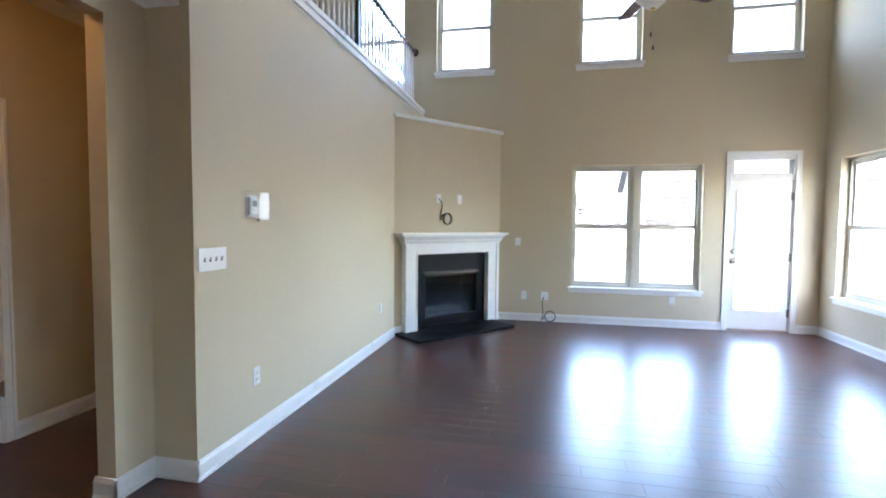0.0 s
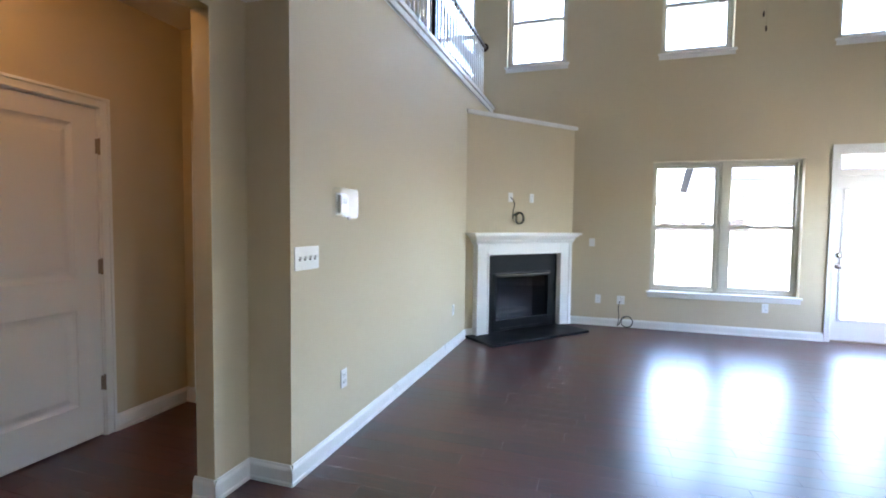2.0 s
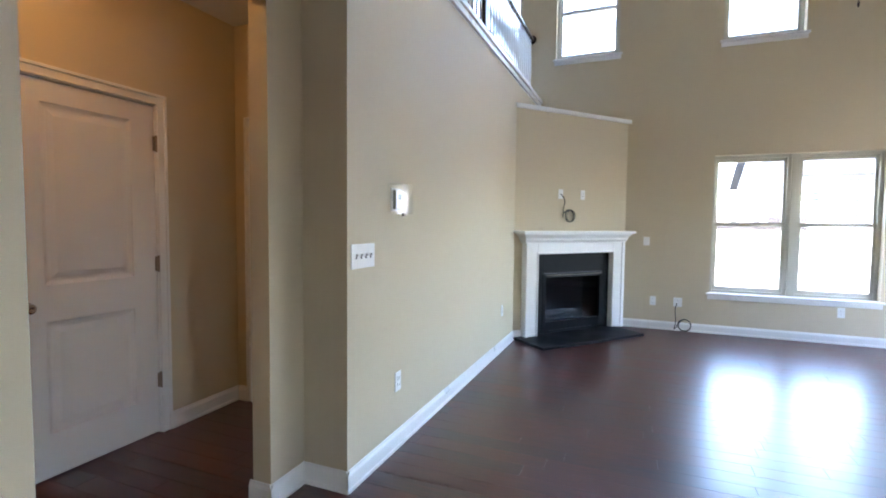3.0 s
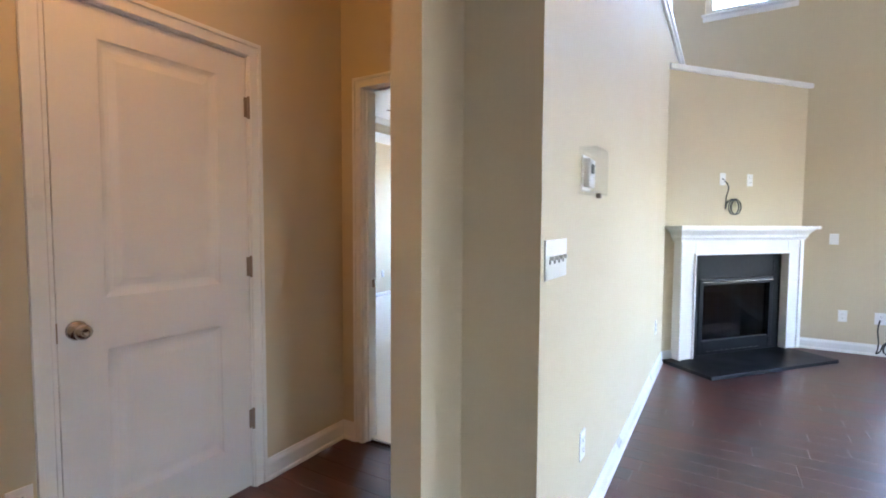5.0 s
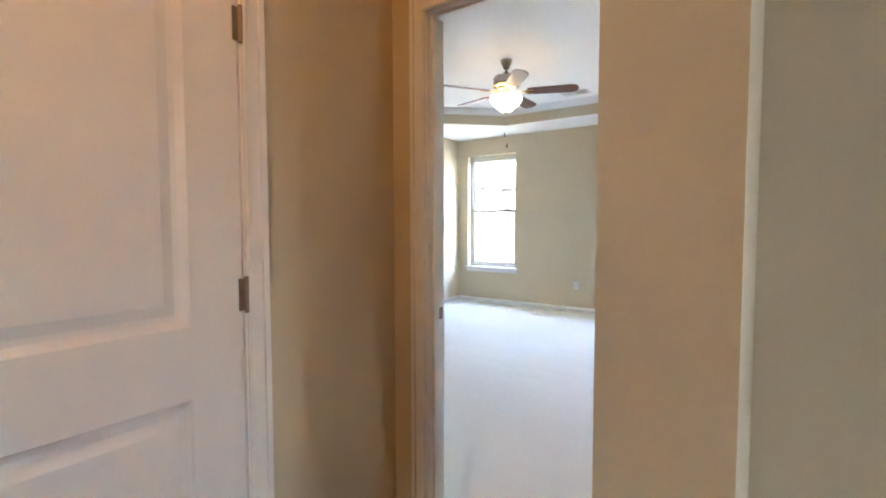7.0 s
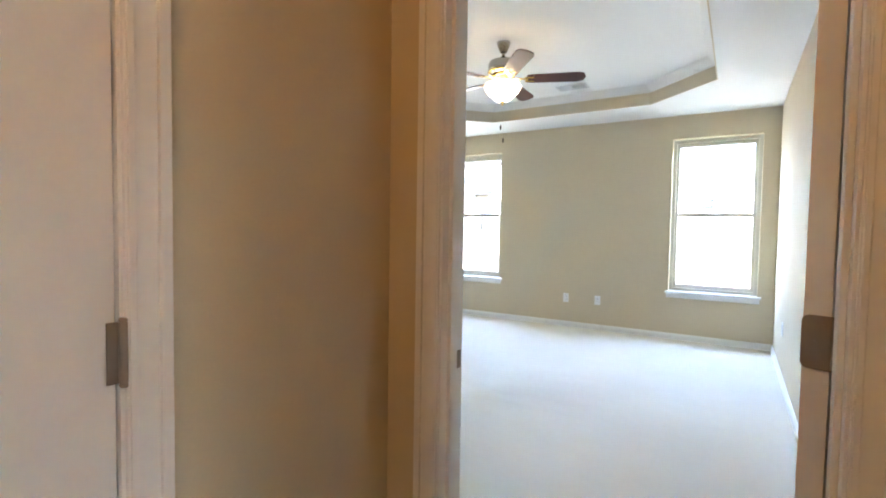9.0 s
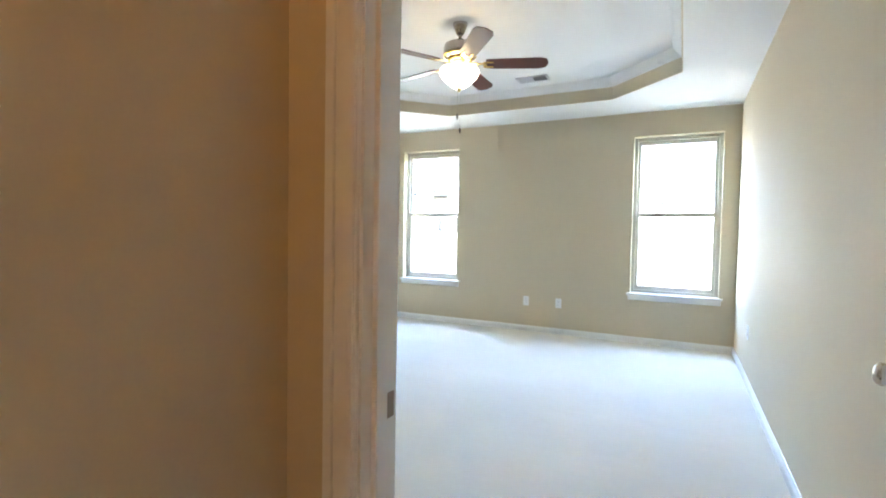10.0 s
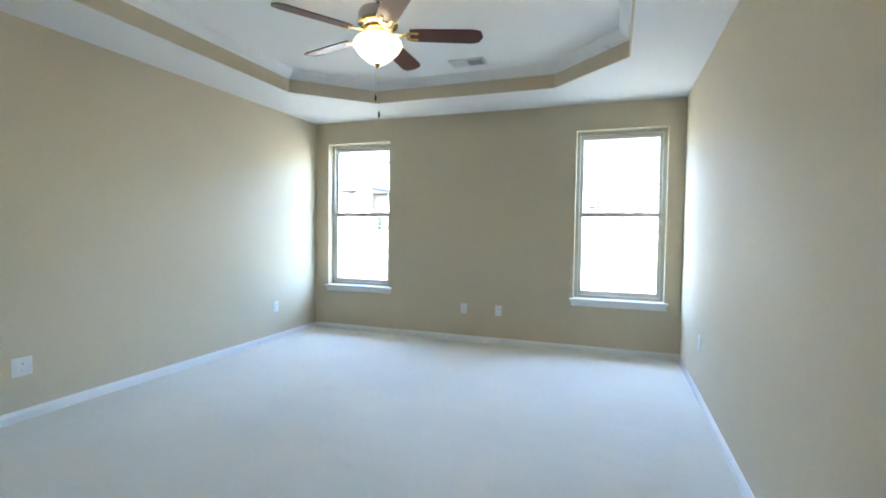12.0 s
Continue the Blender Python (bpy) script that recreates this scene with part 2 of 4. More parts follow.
UPPER = [(-1.53, -0.712), (0.463, 1.292), (2.364, 3.196)]
LOFTW = (-2.85, -2.0)
back_holes = [(0.422, YB - 1, 0.505, 2.105, YB + 1, 2.205), (2.415, YB - 1, -1, 3.19, YB + 1, 2.31)]
back_holes += [(a, YB - 1, UZ0, b, YB + 1, UZ1) for a, b in UPPER + [LOFTW]]
wall("wall_north", (BX1, YB, 0), (XR + 0.17, YB + 0.17, TOP), back_holes[:-1] + [(LOFTW[0], YB - 1, LOFTZ, LOFTW[1], YB + 1, UZ1)], "beige painted two-storey wall with windows and a patio door")
wall("wall_loft_north", (-6.46, YB, UP), (BX1, YB + 0.17, TOP), [(LOFTW[0], YB - 1, LOFTZ, LOFTW[1], YB + 1, UZ1)], "beige painted loft wall with a window")
RW = (5.25, 7.08, 0.53, 2.205)
wall("wall_east", (XR, SOUTH, 0), (XR + 0.17, YB, TOP), [(XR - 1, RW[0], RW[2], XR + 1, RW[1], RW[3]), (XR - 1, -0.9, 0.5, XR + 1, 0.1, 2.15)], "beige painted wall with a twin window")
wall("wall_great_west", (BX1, BY0, 0), (XL, YB, 2.93), [], "beige painted wall below the loft railing")
wall("wall_hall_end_block", (HX1, 2.637, 0), (XL, BY0, 2.93), [], "beige painted wall end between hall and great room")
wall("wall_hall_east", (HX1, SOUTH, 0), (-1.995, 2.637, 2.93), [(-3, 1.463, -1, -1, 2.396, 2.35)], "beige painted wall with a plain drywall opening to the hall")
wall("wall_hall_west", (HX0 - 0.12, SOUTH, 0), (HX0, HY, 2.93), [(-4, 1.966, -1, -3, 2.766, 2.05)], "beige painted hall wall with a closet door")
DX0, DX1 = -3.03, -2.272
wall("wall_bedroom_south", (BX0 - 0.16, HY, 0), (HX1, BY0, 2.93), [(DX0 - 0.02, 3, -1, DX1 + 0.02, 4, 2.045)], "beige painted wall with the bedroom doorway")
WA, WB, WZ0, WZ1 = (-6.108, -5.254), (-3.09, -2.212), 0.572, 2.332
wall("wall_bedroom_north", (BX0 - 0.16, BY1, 0), (BX1 + 0.16, BY1 + 0.17, 2.95), [(w[0], 8, WZ0, w[1], 9, WZ1) for w in (WA, WB)], "beige painted bedroom wall with two windows")
wall("wall_bedroom_west", (BX0 - 0.16, BY0, 0), (BX0, BY1, 2.95), [], "beige painted bedroom wall")
wall("wall_bedroom_east", (BX1, YB + 0.17, 0), (BX1 + 0.16, BY1, 2.95), [], "beige painted bedroom wall beyond the great room")
wall("wall_south", (-3.31, SOUTH - 0.15, 0), (XR + 0.17, SOUTH, TOP), [], "plain beige painted wall")
wall("wall_above_foyer", (-6.46, 2.62, 2.98), (XR, 2.74, TOP), [], "beige painted wall above the foyer ceiling")
wall("wall_loft_west", (-6.46, 2.74, UP), (-6.30, YB, TOP), [], "plain beige painted loft wall")
wall("closet_wall", (-4.1, 1.5, -0.02), (HX0 - 0.12, 3.2, 2.6), [(-4.0, 1.6, -0.01, -3.0, 3.1, 2.5)], "plain beige painted closet enclosure")

structure("ceiling_great_room", boxed(-6.46, 2.62, TOP, XR + 0.17, YB + 0.17, TOP + 0.12), ceil_white, "flat white painted ceiling", "ceiling")
structure("ceiling_foyer", boxed(-1.995, SOUTH, 2.575, XR, 2.637, 2.97), ceil_white, "flat white painted foyer ceiling", "ceiling")
structure("ceiling_hall", boxed(HX0, SOUTH, 2.75, HX1, HY, 2.93), ceil_white, "flat white painted hall ceiling", "ceiling")
structure("loft_floor", boxed(-6.46, 2.64, 2.952, BX1, YB, 3.0), carpet, "cream carpeted loft floor", "floor")
structure("floor_base", boxed(-3.31, SOUTH, -0.25, XR + 0.17, YB + 0.17, -0.012), subfloor, "dark subfloor under the planks", "floor")
structure("floor_bedroom", boxed(BX0 - 0.16, 3.432, -0.25, BX1 + 0.16, BY1 + 0.17, 0.008), carpet, "cream cut-pile carpet with vacuum sweeps", "carpet")

# bedroom tray ceiling: an octagon cut into the lower ceiling
TX0, TX1, TY0, TY1, CH = -5.70, -2.62, 4.26, 7.86, 0.63


def octagon(d=0.0):
    x0, x1, y0, y1, c = TX0 + d, TX1 - d, TY0 + d, TY1 - d, CH - d * 0.59
    return [(x0 + c, y0), (x1 - c, y0), (x1, y0 + c), (x1, y1 - c), (x1 - c, y1), (x0 + c, y1), (x0, y1 - c), (x0, y0 + c)]


def octagon_band(levels, mat, name, label, category):
    """A strip round the tray, through (inset, height) levels."""
    bm = bmesh.new()
    rings = [[bm.verts.new((x, y, z)) for x, y in octagon(d)] for d, z in levels]
    for a, b in zip(rings, rings[1:]):
        for i in range(8):
            bm.faces.new((a[i], a[(i + 1) % 8], b[(i + 1) % 8], b[i]))
    return structure(name, bm, mat, label, category)


def lower_ceiling():
    bm = bmesh.new()
    hole = octagon()
    outer = [(TX0 + CH, BY0), (TX1 - CH, BY0), (BX1, TY0 + CH), (BX1, TY1 - CH), (TX1 - CH, BY1), (TX0 + CH, BY1), (BX0, TY1 - CH), (BX0, TY0 + CH)]
    corner = {1: (BX1, BY0), 3: (BX1, BY1), 5: (BX0, BY1), 7: (BX0, BY0)}
    h = [bm.verts.new((x, y, 2.6)) for x, y in hole]
    o = [bm.verts.new((x, y, 2.6)) for x, y in outer]
    for i in range(8):
        j = (i + 1) % 8
        loop = [h[i], h[j], o[j]] + ([bm.verts.new((*corner[i], 2.6))] if i in corner else []) + [o[i]]
        bm.faces.new(loop)
    r = bmesh.ops.extrude_face_region(bm, geom=bm.faces[:])
    bmesh.ops.translate(bm, vec=(0, 0, 0.34), verts=[v for v in r["geom"] if isinstance(v, bmesh.types.BMVert)])
    return structure("ceiling_bedroom", bm, ceil_white, "white painted lower ceiling round a tray recess", "ceiling")


lower_ceiling()
octagon_band([(-0.006, 2.596), (0.003, 2.598), (0.003, 2.722)], paint, "tray_band", "beige painted vertical band of the tray ceiling", "ceiling trim")
octagon_band([(0.003, 2.722), (0.012, 2.722), (0.016, 2.735), (0.035, 2.750), (0.060, 2.775), (0.070, 2.790), (0.078, 2.800)], trim_white, "crown_tray", "white crown moulding inside the tray ceiling", "trim")
structure("ceiling_tray", boxed(TX0 - 0.1, TY0 - 0.1, 2.80, TX1 + 0.1, TY1 + 0.1, 2.90), ceil_white, "white painted raised tray ceiling", "ceiling")

# crown at the foyer ceiling
CROWN = [(0, 0), (0.012, 0), (0.018, 0.02), (0.05, 0.06), (0.075, 0.085), (0.085, 0.11), (0, 0.11)]
structure("crown_foyer", extrude_profile(CROWN, (-1.995, SOUTH, 2.47), (-1.995, 2.637, 2.47), (1, 0)), trim_white, "white crown moulding under the foyer ceiling", "trim")
structure("crown_return", extrude_profile(CROWN, (-1.995, 2.637, 2.47), (-1.79, 2.637, 2.47), (0, -1)), trim_white, "white crown moulding on the wall end", "trim")

# baseboards
FA, FB = Vector((-1.733, 6.035)), Vector((-0.58, 7.40))
FU = (FB - FA).normalized()
FN = Vector((FU.y, -FU.x))
for p, q, o in (((XL, 2.623), (XL, 6.03), (1, 0)), ((-1.995, 2.637), (XL + 0.014, 2.637), (0, -1)), ((-1.995, 2.382), (-1.995, 2.637), (1, 0)),
                ((-2.119, 2.396), (-1.981, 2.396), (0, -1)), ((-1.995, SOUTH), (-1.995, 1.463), (1, 0)), ((-0.58, YB), (2.37, YB), (0, -1)),
                ((3.242, YB), (XR, YB), (0, -1)), ((XR, SOUTH), (XR, YB), (-1, 0)), ((HX0, 2.815), (HX0, HY), (1, 0)), ((HX0, SOUTH), (HX0, 1.92), (1, 0)),
                ((HX0, HY), (-3.09, HY), (0, -1)), ((-2.19, HY), (HX1, HY), (0, -1)), ((HX1, 2.396), (HX1, HY), (-1, 0))):
    baseboard(p, q, o)
for s0, s1 in ((0.0, 0.11), (1.69, (FB - FA).length)):
    baseboard(tuple(FA + FU * s0), tuple(FA + FU * s1), tuple(FN))
for p, q, o in (((BX0, BY1), (BX1, BY1), (0, -1)), ((BX0, BY0), (BX0, BY1), (1, 0)), ((BX1, BY0), (BX1, BY1), (-1, 0)), ((BX0, BY0), (-3.09, BY0), (0, 1))):
    baseboard(p, q, o, -0.03)


# ---- windows ----
def window(name, m, w, z0, z1, units, label, group, wall_t=0.17, sill=True):
    """A drywall-returned hung window. Local x runs along the wall, y outward; the origin is at the opening's inner lower corner."""
    t = thing(name, label, "window", group, m, "structure")
    h = z1 - z0
    d0, d1 = 0.085, 0.150
    uw = (w - 0.05 * (units - 1)) / units
    for u in range(units):
        a = u * (uw + 0.05)
        f = bmesh.new()
        fw = 0.038
        for dims in ((a, d0, 0, a + fw, d1, h), (a + uw - fw, d0, 0, a + uw, d1, h), (a + fw, d0, 0, a + uw - fw, d1, fw), (a + fw, d0, h - fw, a + uw - fw, d1, h)):
            box(f, *dims, bevel=0.004)
        part("window_frame", f, vinyl, t)
        mid = h * 0.505
        for nm, za, zb, ya in (("upper_sash", mid - 0.024, h - fw, d0 + 0.034), ("lower_sash", fw, mid + 0.024, d0 + 0.008)):
            s, sw = bmesh.new(), 0.032
            x0, x1 = a + fw, a + uw - fw
            for dims in ((x0, ya, za, x0 + sw, ya + 0.024, zb), (x1 - sw, ya, za, x1, ya + 0.024, zb), (x0 + sw, ya, za, x1 - sw, ya + 0.024, za + 0.044), (x0 + sw, ya, zb - 0.044, x1 - sw, ya + 0.024, zb)):
                box(s, *dims, bevel=0.003)
            sash = part(nm, s, vinyl, t)
            g = part("pane", boxed(x0 + sw - 0.004, ya + 0.010, za + 0.030, x1 - sw + 0.004, ya + 0.014, zb - 0.030), pane_glass, sash, "clear window pane")
            g.visible_shadow = False
            if nm == "lower_sash":
                for k in (0.27, 0.73):
                    part("sash_lock", boxed(x0 + (x1 - x0) * k - 0.025, ya + 0.002, zb, x0 + (x1 - x0) * k + 0.025, ya + 0.022, zb + 0.014, bevel=0.003), vinyl, sash)
        if u:
            part("mullion", boxed(a - 0.05, d0 - 0.012, 0, a, d1, h, bevel=0.004), vinyl, t)
    if sill:
        s = bmesh.new()
        box(s, -0.035, -0.038, -0.022, w + 0.035, 0.0, 0.004, bevel=0.005)
        box(s, 0.001, 0.0, -0.0005, w - 0.001, d0, 0.004)
        part("window_sill", s, trim_white, t, "white painted sill board")
        ap = bmesh.new()
        box(ap, -0.02, -0.016, -0.075, w + 0.02, -0.001, -0.022, bevel=0.004)
        part("apron", ap, trim_white, t)
    return t


UPG, BRG = "upper windows", "bedroom windows"
window("window_1", pose(0.422, YB, 0.505), 1.683, 0.505, 2.205, 2, "twin hung window with almond vinyl frames and white sill", "")
window("window_2", pose(XR, RW[1], RW[2], 0, 0, -90), RW[1] - RW[0], RW[2], RW[3], 2, "twin hung window with almond frames in the side wall", "")
window("window_9", pose(XR, 0.1, 0.5, 0, 0, -90), 1.0, 0.5, 2.15, 1, "single hung window lighting the foyer side", "")
for i, (a, b) in enumerate(UPPER + [LOFTW]):
    lz = UZ0 if i < 3 else LOFTZ
    window(f"window_{i + 3}", pose(a, YB, lz), b - a, lz, UZ1, 1, "tall hung window high above the great room" if i < 3 else "hung window lighting the loft", UPG)
window("window_7", pose(WA[0], BY1, WZ0), WA[1] - WA[0], WZ0, WZ1, 1, "hung bedroom window near the corner, white sill", BRG)
window("window_8", pose(WB[0], BY1, WZ0), WB[1] - WB[0], WZ0, WZ1, 1, "hung bedroom window beside the long side wall, white sill", BRG)


# ---- doors ----
def casing(bm, axis, plane, a, b, top, out, w=0.065, z0=0.0):
    """Door casing with a stepped profile round an opening from a to b along axis, on the given wall plane, standing out by sign out."""
    for lo, hi in ((a - w, a), (b, b + w)):
        inner = hi if hi == a else lo
        outer = lo if hi == a else hi
        for s0, s1, t in ((0, 0.72, 0.011), (0.72, 1.0, 0.018), (0.05, 0.22, 0.015)):
            x0, x1 = sorted((inner + (outer - inner) * s0, inner + (outer - inner) * s1))
            dims = (x0, plane, z0, x1, plane + out * t, top + w * s1) if axis == "x" else (plane, x0, z0, plane + out * t, x1, top + w * s1)
            box(bm, *dims, bevel=0.002)
    for s0, s1, t in ((0, 0.72, 0.0112), (0.72, 1.0, 0.0182), (0.05, 0.22, 0.0152)):
        x0, x1 = a - w * s1, b + w * s1
        dims = (x0, plane, top + w * s0, x1, plane + out * t, top + w * s1) if axis == "x" else (plane, x0, top + w * s0, plane + out * t, x1, top + w * s1)
        box(bm, *dims, bevel=0.002)
    return bm


def panel_slab(w, h, t, panels):
    """A moulded two-panel door leaf, local x across, z up, faces at y=0 and y=t."""
    bm = bmesh.new()
    for y0, s in ((0.0, 1.0), (t, -1.0)):
        xs = sorted({0, w, *[p[0] for p in panels], *[p[1] for p in panels]})
        zs = sorted({0, h, *[p[2] for p in panels], *[p[3] for p in panels]})
        for i in range(len(xs) - 1):
            for k in range(len(zs) - 1):
                c = ((xs[i] + xs[i + 1]) / 2, (zs[k] + zs[k + 1]) / 2)
                if not any(p[0] < c[0] < p[1] and p[2] < c[1] < p[3] for p in panels):
                    bm.faces.new([bm.verts.new((x, y0, z)) for x, z in ((xs[i], zs[k]), (xs[i + 1], zs[k]), (xs[i + 1], zs[k + 1]), (xs[i], zs[k + 1]))])
        for p in panels:
            rings = []
            for inset, depth in ((0, 0), (0.006, 0.005), (0.020, 0.011), (0.034, 0.012), (0.062, 0.004)):
                y = y0 + s * depth
                rings.append([bm.verts.new((x, y, z)) for x, z in ((p[0] + inset, p[2] + inset), (p[1] - inset, p[2] + inset), (p[1] - inset, p[3] - inset), (p[0] + inset, p[3] - inset))])
            for a, b in zip(rings, rings[1:]):
                for i in range(4):
                    bm.faces.new((a[i], a[(i + 1) % 4], b[(i + 1) % 4], b[i]))
            bm.faces.new(rings[-1])
    for q in (((0, 0, 0), (0, t, 0), (0, t, h), (0, 0, h)), ((w, 0, 0), (w, t, 0), (w, t, h), (w, 0, h)), ((0, 0, h), (w, 0, h), (w, t, h), (0, t, h)), ((0, 0, 0), (w, 0, 0), (w, t, 0), (0, t, 0))):
        bm.faces.new([bm.verts.new(c) for c in q])
    bmesh.ops.remove_doubles(bm, verts=bm.verts, dist=1e-5)
    return bm


def knob_mesh():
    """A round door knob with its rose, pointing to -y."""
    bm = lathe([(0.034, 0), (0.034, 0.004), (0.026, 0.010), (0.013, 0.014), (0.011, 0.030), (0.020, 0.036), (0.027, 0.046), (0.0265, 0.056), (0.018, 0.064), (0.009, 0.066), (0.009, 0.062), (0, 0.062)], 28)
    bm.transform(Matrix.Rotation(radians(90), 4, "X"))
    return bm


def hinge_mesh(h=0.09):
    bm = lathe([(0.0065, 0), (0.0065, h)], 12)
    for z in (-0.006, h):
        lathe([(0.005, z), (0.007, z + 0.003), (0.005, z + 0.006)], 12, bm)
    box(bm, -0.020, 0.004, 0, 0.020, 0.007, h)
    return bm


PANELS = [(0.150, 0.610, 0.225, 0.805), (0.150, 0.610, 0.995, 1.915)]
door1 = thing("door_1", "closed white two-panel closet door with round nickel knob", "door", "", None, "structure")
slab = panel_slab(0.7545, 2.024, 0.035, PANELS)
slab.transform(pose(HX0 - 0.006, 1.9895, 0.012, 0, 0, 90))
part("door_leaf", slab, door_white, door1)
k = knob_mesh()
k.transform(pose(HX0 - 0.003, 2.044, 0.905, 0, 0, 90))
part("door_knob", k, nickel, door1, "round satin nickel knob with keyhole", True)
for z in (1.765, 1.028, 0.297):
    hb = hinge_mesh()
    hb.transform(pose(HX0 + 0.006, 2.750, z, 0, 0, 90))
    part("hinge", hb, hinge_metal, door1)
fr = bmesh.new()
for dims in ((HX0 - 0.12, 1.966, 0, HX0, 1.984, 2.05), (HX0 - 0.12, 2.748, 0, HX0, 2.766, 2.05), (HX0 - 0.12, 1.984, 2.04, HX0, 2.748, 2.05), (HX0 - 0.10, 1.984, 0, HX0 - 0.042, 1.996, 2.04), (HX0 - 0.10, 2.736, 0, HX0 - 0.042, 2.748, 2.04)):
    box(fr, *dims)
part("door_frame", fr, trim_white, door1)
part("casing", casing(bmesh.new(), "y", HX0, 1.980, 2.752, 2.044, 1), trim_white, door1)
part("latch_plate", boxed(HX0 - 0.003, 1.980, 0.87, HX0 + 0.001, 1.988, 0.94), hinge_metal, door1)

door2 = thing("door_2", "white two-panel bedroom door standing open into the room", "door", "", None, "structure")
leaf = panel_slab(0.758, 2.005, 0.042, PANELS)
DM = pose(-2.277, 3.506, 0.016, 0, 0, 72)
leaf.transform(DM)
part("door_leaf", leaf, door_white, door2)
kb = knob_mesh()
kb.transform(DM @ pose(0.694, 0.042, 0.905, 0, 0, 180))
part("door_knob", kb, nickel, door2, "round satin nickel knob", True)
fr = bmesh.new()
for dims in ((DX0 - 0.02, HY, 0, DX0, BY0, 2.045), (DX1, HY, 0, DX1 + 0.02, BY0, 2.045), (DX0, HY, 2.025, DX1, BY0, 2.045)):
    box(fr, *dims)
for dims in ((DX0, HY + 0.028, 0, DX0 + 0.011, HY + 0.062, 2.025), (DX1 - 0.011, HY + 0.028, 0, DX1, HY + 0.062, 2.025), (DX0 + 0.011, HY + 0.028, 2.014, DX1 - 0.011, HY + 0.062, 2.025)):
    box(fr, *dims, bevel=0.002)
part("door_frame", fr, trim_white, door2)
cs = casing(bmesh.new(), "x", HY, DX0 - 0.005, DX1 + 0.005, 2.028, -1, 0.06)
part("casing", cs, trim_white, door2)
part("casing", casing(bmesh.new(), "x", BY0, DX0 - 0.005, DX1 + 0.005, 2.028, 1, 0.06), trim_white, door2)
part("strike_plate", boxed(DX0 - 0.001, HY + 0.074, 0.902, DX0 + 0.002, HY + 0.097, 0.948, bevel=0.001), hinge_metal, door2)
for z in (1.77, 1.00, 0.26):
    hb = bmesh.new()
    rim = [(-0.004, 0.0), (0.034, 0.0), (0.040, 0.003), (0.044, 0.009), (0.044, 0.091), (0.040, 0.097), (0.034, 0.1), (-0.004, 0.1)]
    lo, hi = [[hb.verts.new((xx, a, z + b - 0.004)) for a, b in rim] for xx in (-0.0035, -0.0002)]
    hb.faces.new(lo), hb.faces.new(hi)
    for i in range(8):
        hb.faces.new((lo[i], lo[(i + 1) % 8], hi[(i + 1) % 8], hi[i]))
    lathe([(0.0065, 0), (0.0065, 0.092)], 12, hb, (-0.004, -0.008, z))
    for sy, sz in ((0.012, 0.015), (0.024, 0.046), (0.012, 0.077)):
        box(hb, -0.0045, sy - 0.003, z + sz - 0.003, -0.0033, sy + 0.003, z + sz + 0.003)
    hb.transform(DM)
    part("hinge", hb, hinge_metal, door2, "rounded hinge leaf with screws")
structure("carpet_edge_strip", boxed(DX0, 3.425, -0.012, DX1, 3.439, 0.011, bevel=0.003), nickel, "thin metal strip between wood floor and carpet", "threshold")

# patio door
door3 = thing("door_3", "closed white full-glass patio door under a transom", "door", "", None, "structure")
P0, P1, PZ = 2.415, 3.19, 2.31
fr = bmesh.new()
for dims in ((P0, YB + 0.02, 0, P0 + 0.035, YB + 0.15, PZ), (P1 - 0.022, YB + 0.02, 0, P1, YB + 0.15, PZ), (P0 + 0.035, YB + 0.02, PZ - 0.075, P1 - 0.022, YB + 0.15, PZ), (P0 + 0.035, YB + 0.02, 1.985, P1 - 0.022, YB + 0.15, 2.065)):
    box(fr, *dims, bevel=0.003)
part("door_frame", fr, trim_white, door3)
tb = bmesh.new()
for dims in ((P0 + 0.035, YB + 0.05, 2.045, P0 + 0.07, YB + 0.09, PZ - 0.05), (P1 - 0.075, YB + 0.05, 2.045, P1 - 0.022, YB + 0.09, PZ - 0.05)):
    box(tb, *dims, bevel=0.003)
tr = part("transom", tb, trim_white, door3)
g = part("pane", boxed(P0 + 0.066, YB + 0.066, 2.04, P1 - 0.07, YB + 0.070, PZ - 0.045), pane_glass, tr)
g.visible_shadow = False
lf = bmesh.new()
L0, L1, G0, G1, GZ0, GZ1 = P0 + 0.038, P1 - 0.025, 2.53, 3.072, 0.27, 1.82
for dims in ((L0, YB + 0.03, 0.025, G0, YB + 0.07, 1.982), (G1, YB + 0.03, 0.025, L1, YB + 0.07, 1.982), (G0, YB + 0.03, 0.025, G1, YB + 0.07, GZ0), (G0, YB + 0.03, GZ1, G1, YB + 0.07, 1.982)):
    box(lf, *dims)
leaf3 = part("door_leaf", lf, door_white, door3)
bead = bmesh.new()
for dims in ((G0 - 0.022, YB + 0.018, GZ0 - 0.022, G0 + 0.008, YB + 0.031, GZ1 + 0.022), (G1 - 0.008, YB + 0.018, GZ0 - 0.022, G1 + 0.022, YB + 0.031, GZ1 + 0.022), (G0 + 0.008, YB + 0.018, GZ0 - 0.022, G1 - 0.008, YB + 0.031, GZ0 + 0.008), (G0 + 0.008, YB + 0.018, GZ1 - 0.008, G1 - 0.008, YB + 0.031, GZ1 + 0.022)):
    box(bead, *dims, bevel=0.004)
part("glazing_bead", bead, door_white, leaf3)
g = part("pane", boxed(G0, YB + 0.048, GZ0, G1, YB + 0.052, GZ1), pane_glass, leaf3)
g.visible_shadow = False
kb = knob_mesh()
kb.transform(pose(2.492, YB + 0.03, 0.912))
part("door_knob", kb, nickel, door3, "round nickel knob", True)
db = lathe([(0.031, 0), (0.031, 0.006), (0.024, 0.014), (0.012, 0.016), (0, 0.016)], 24)
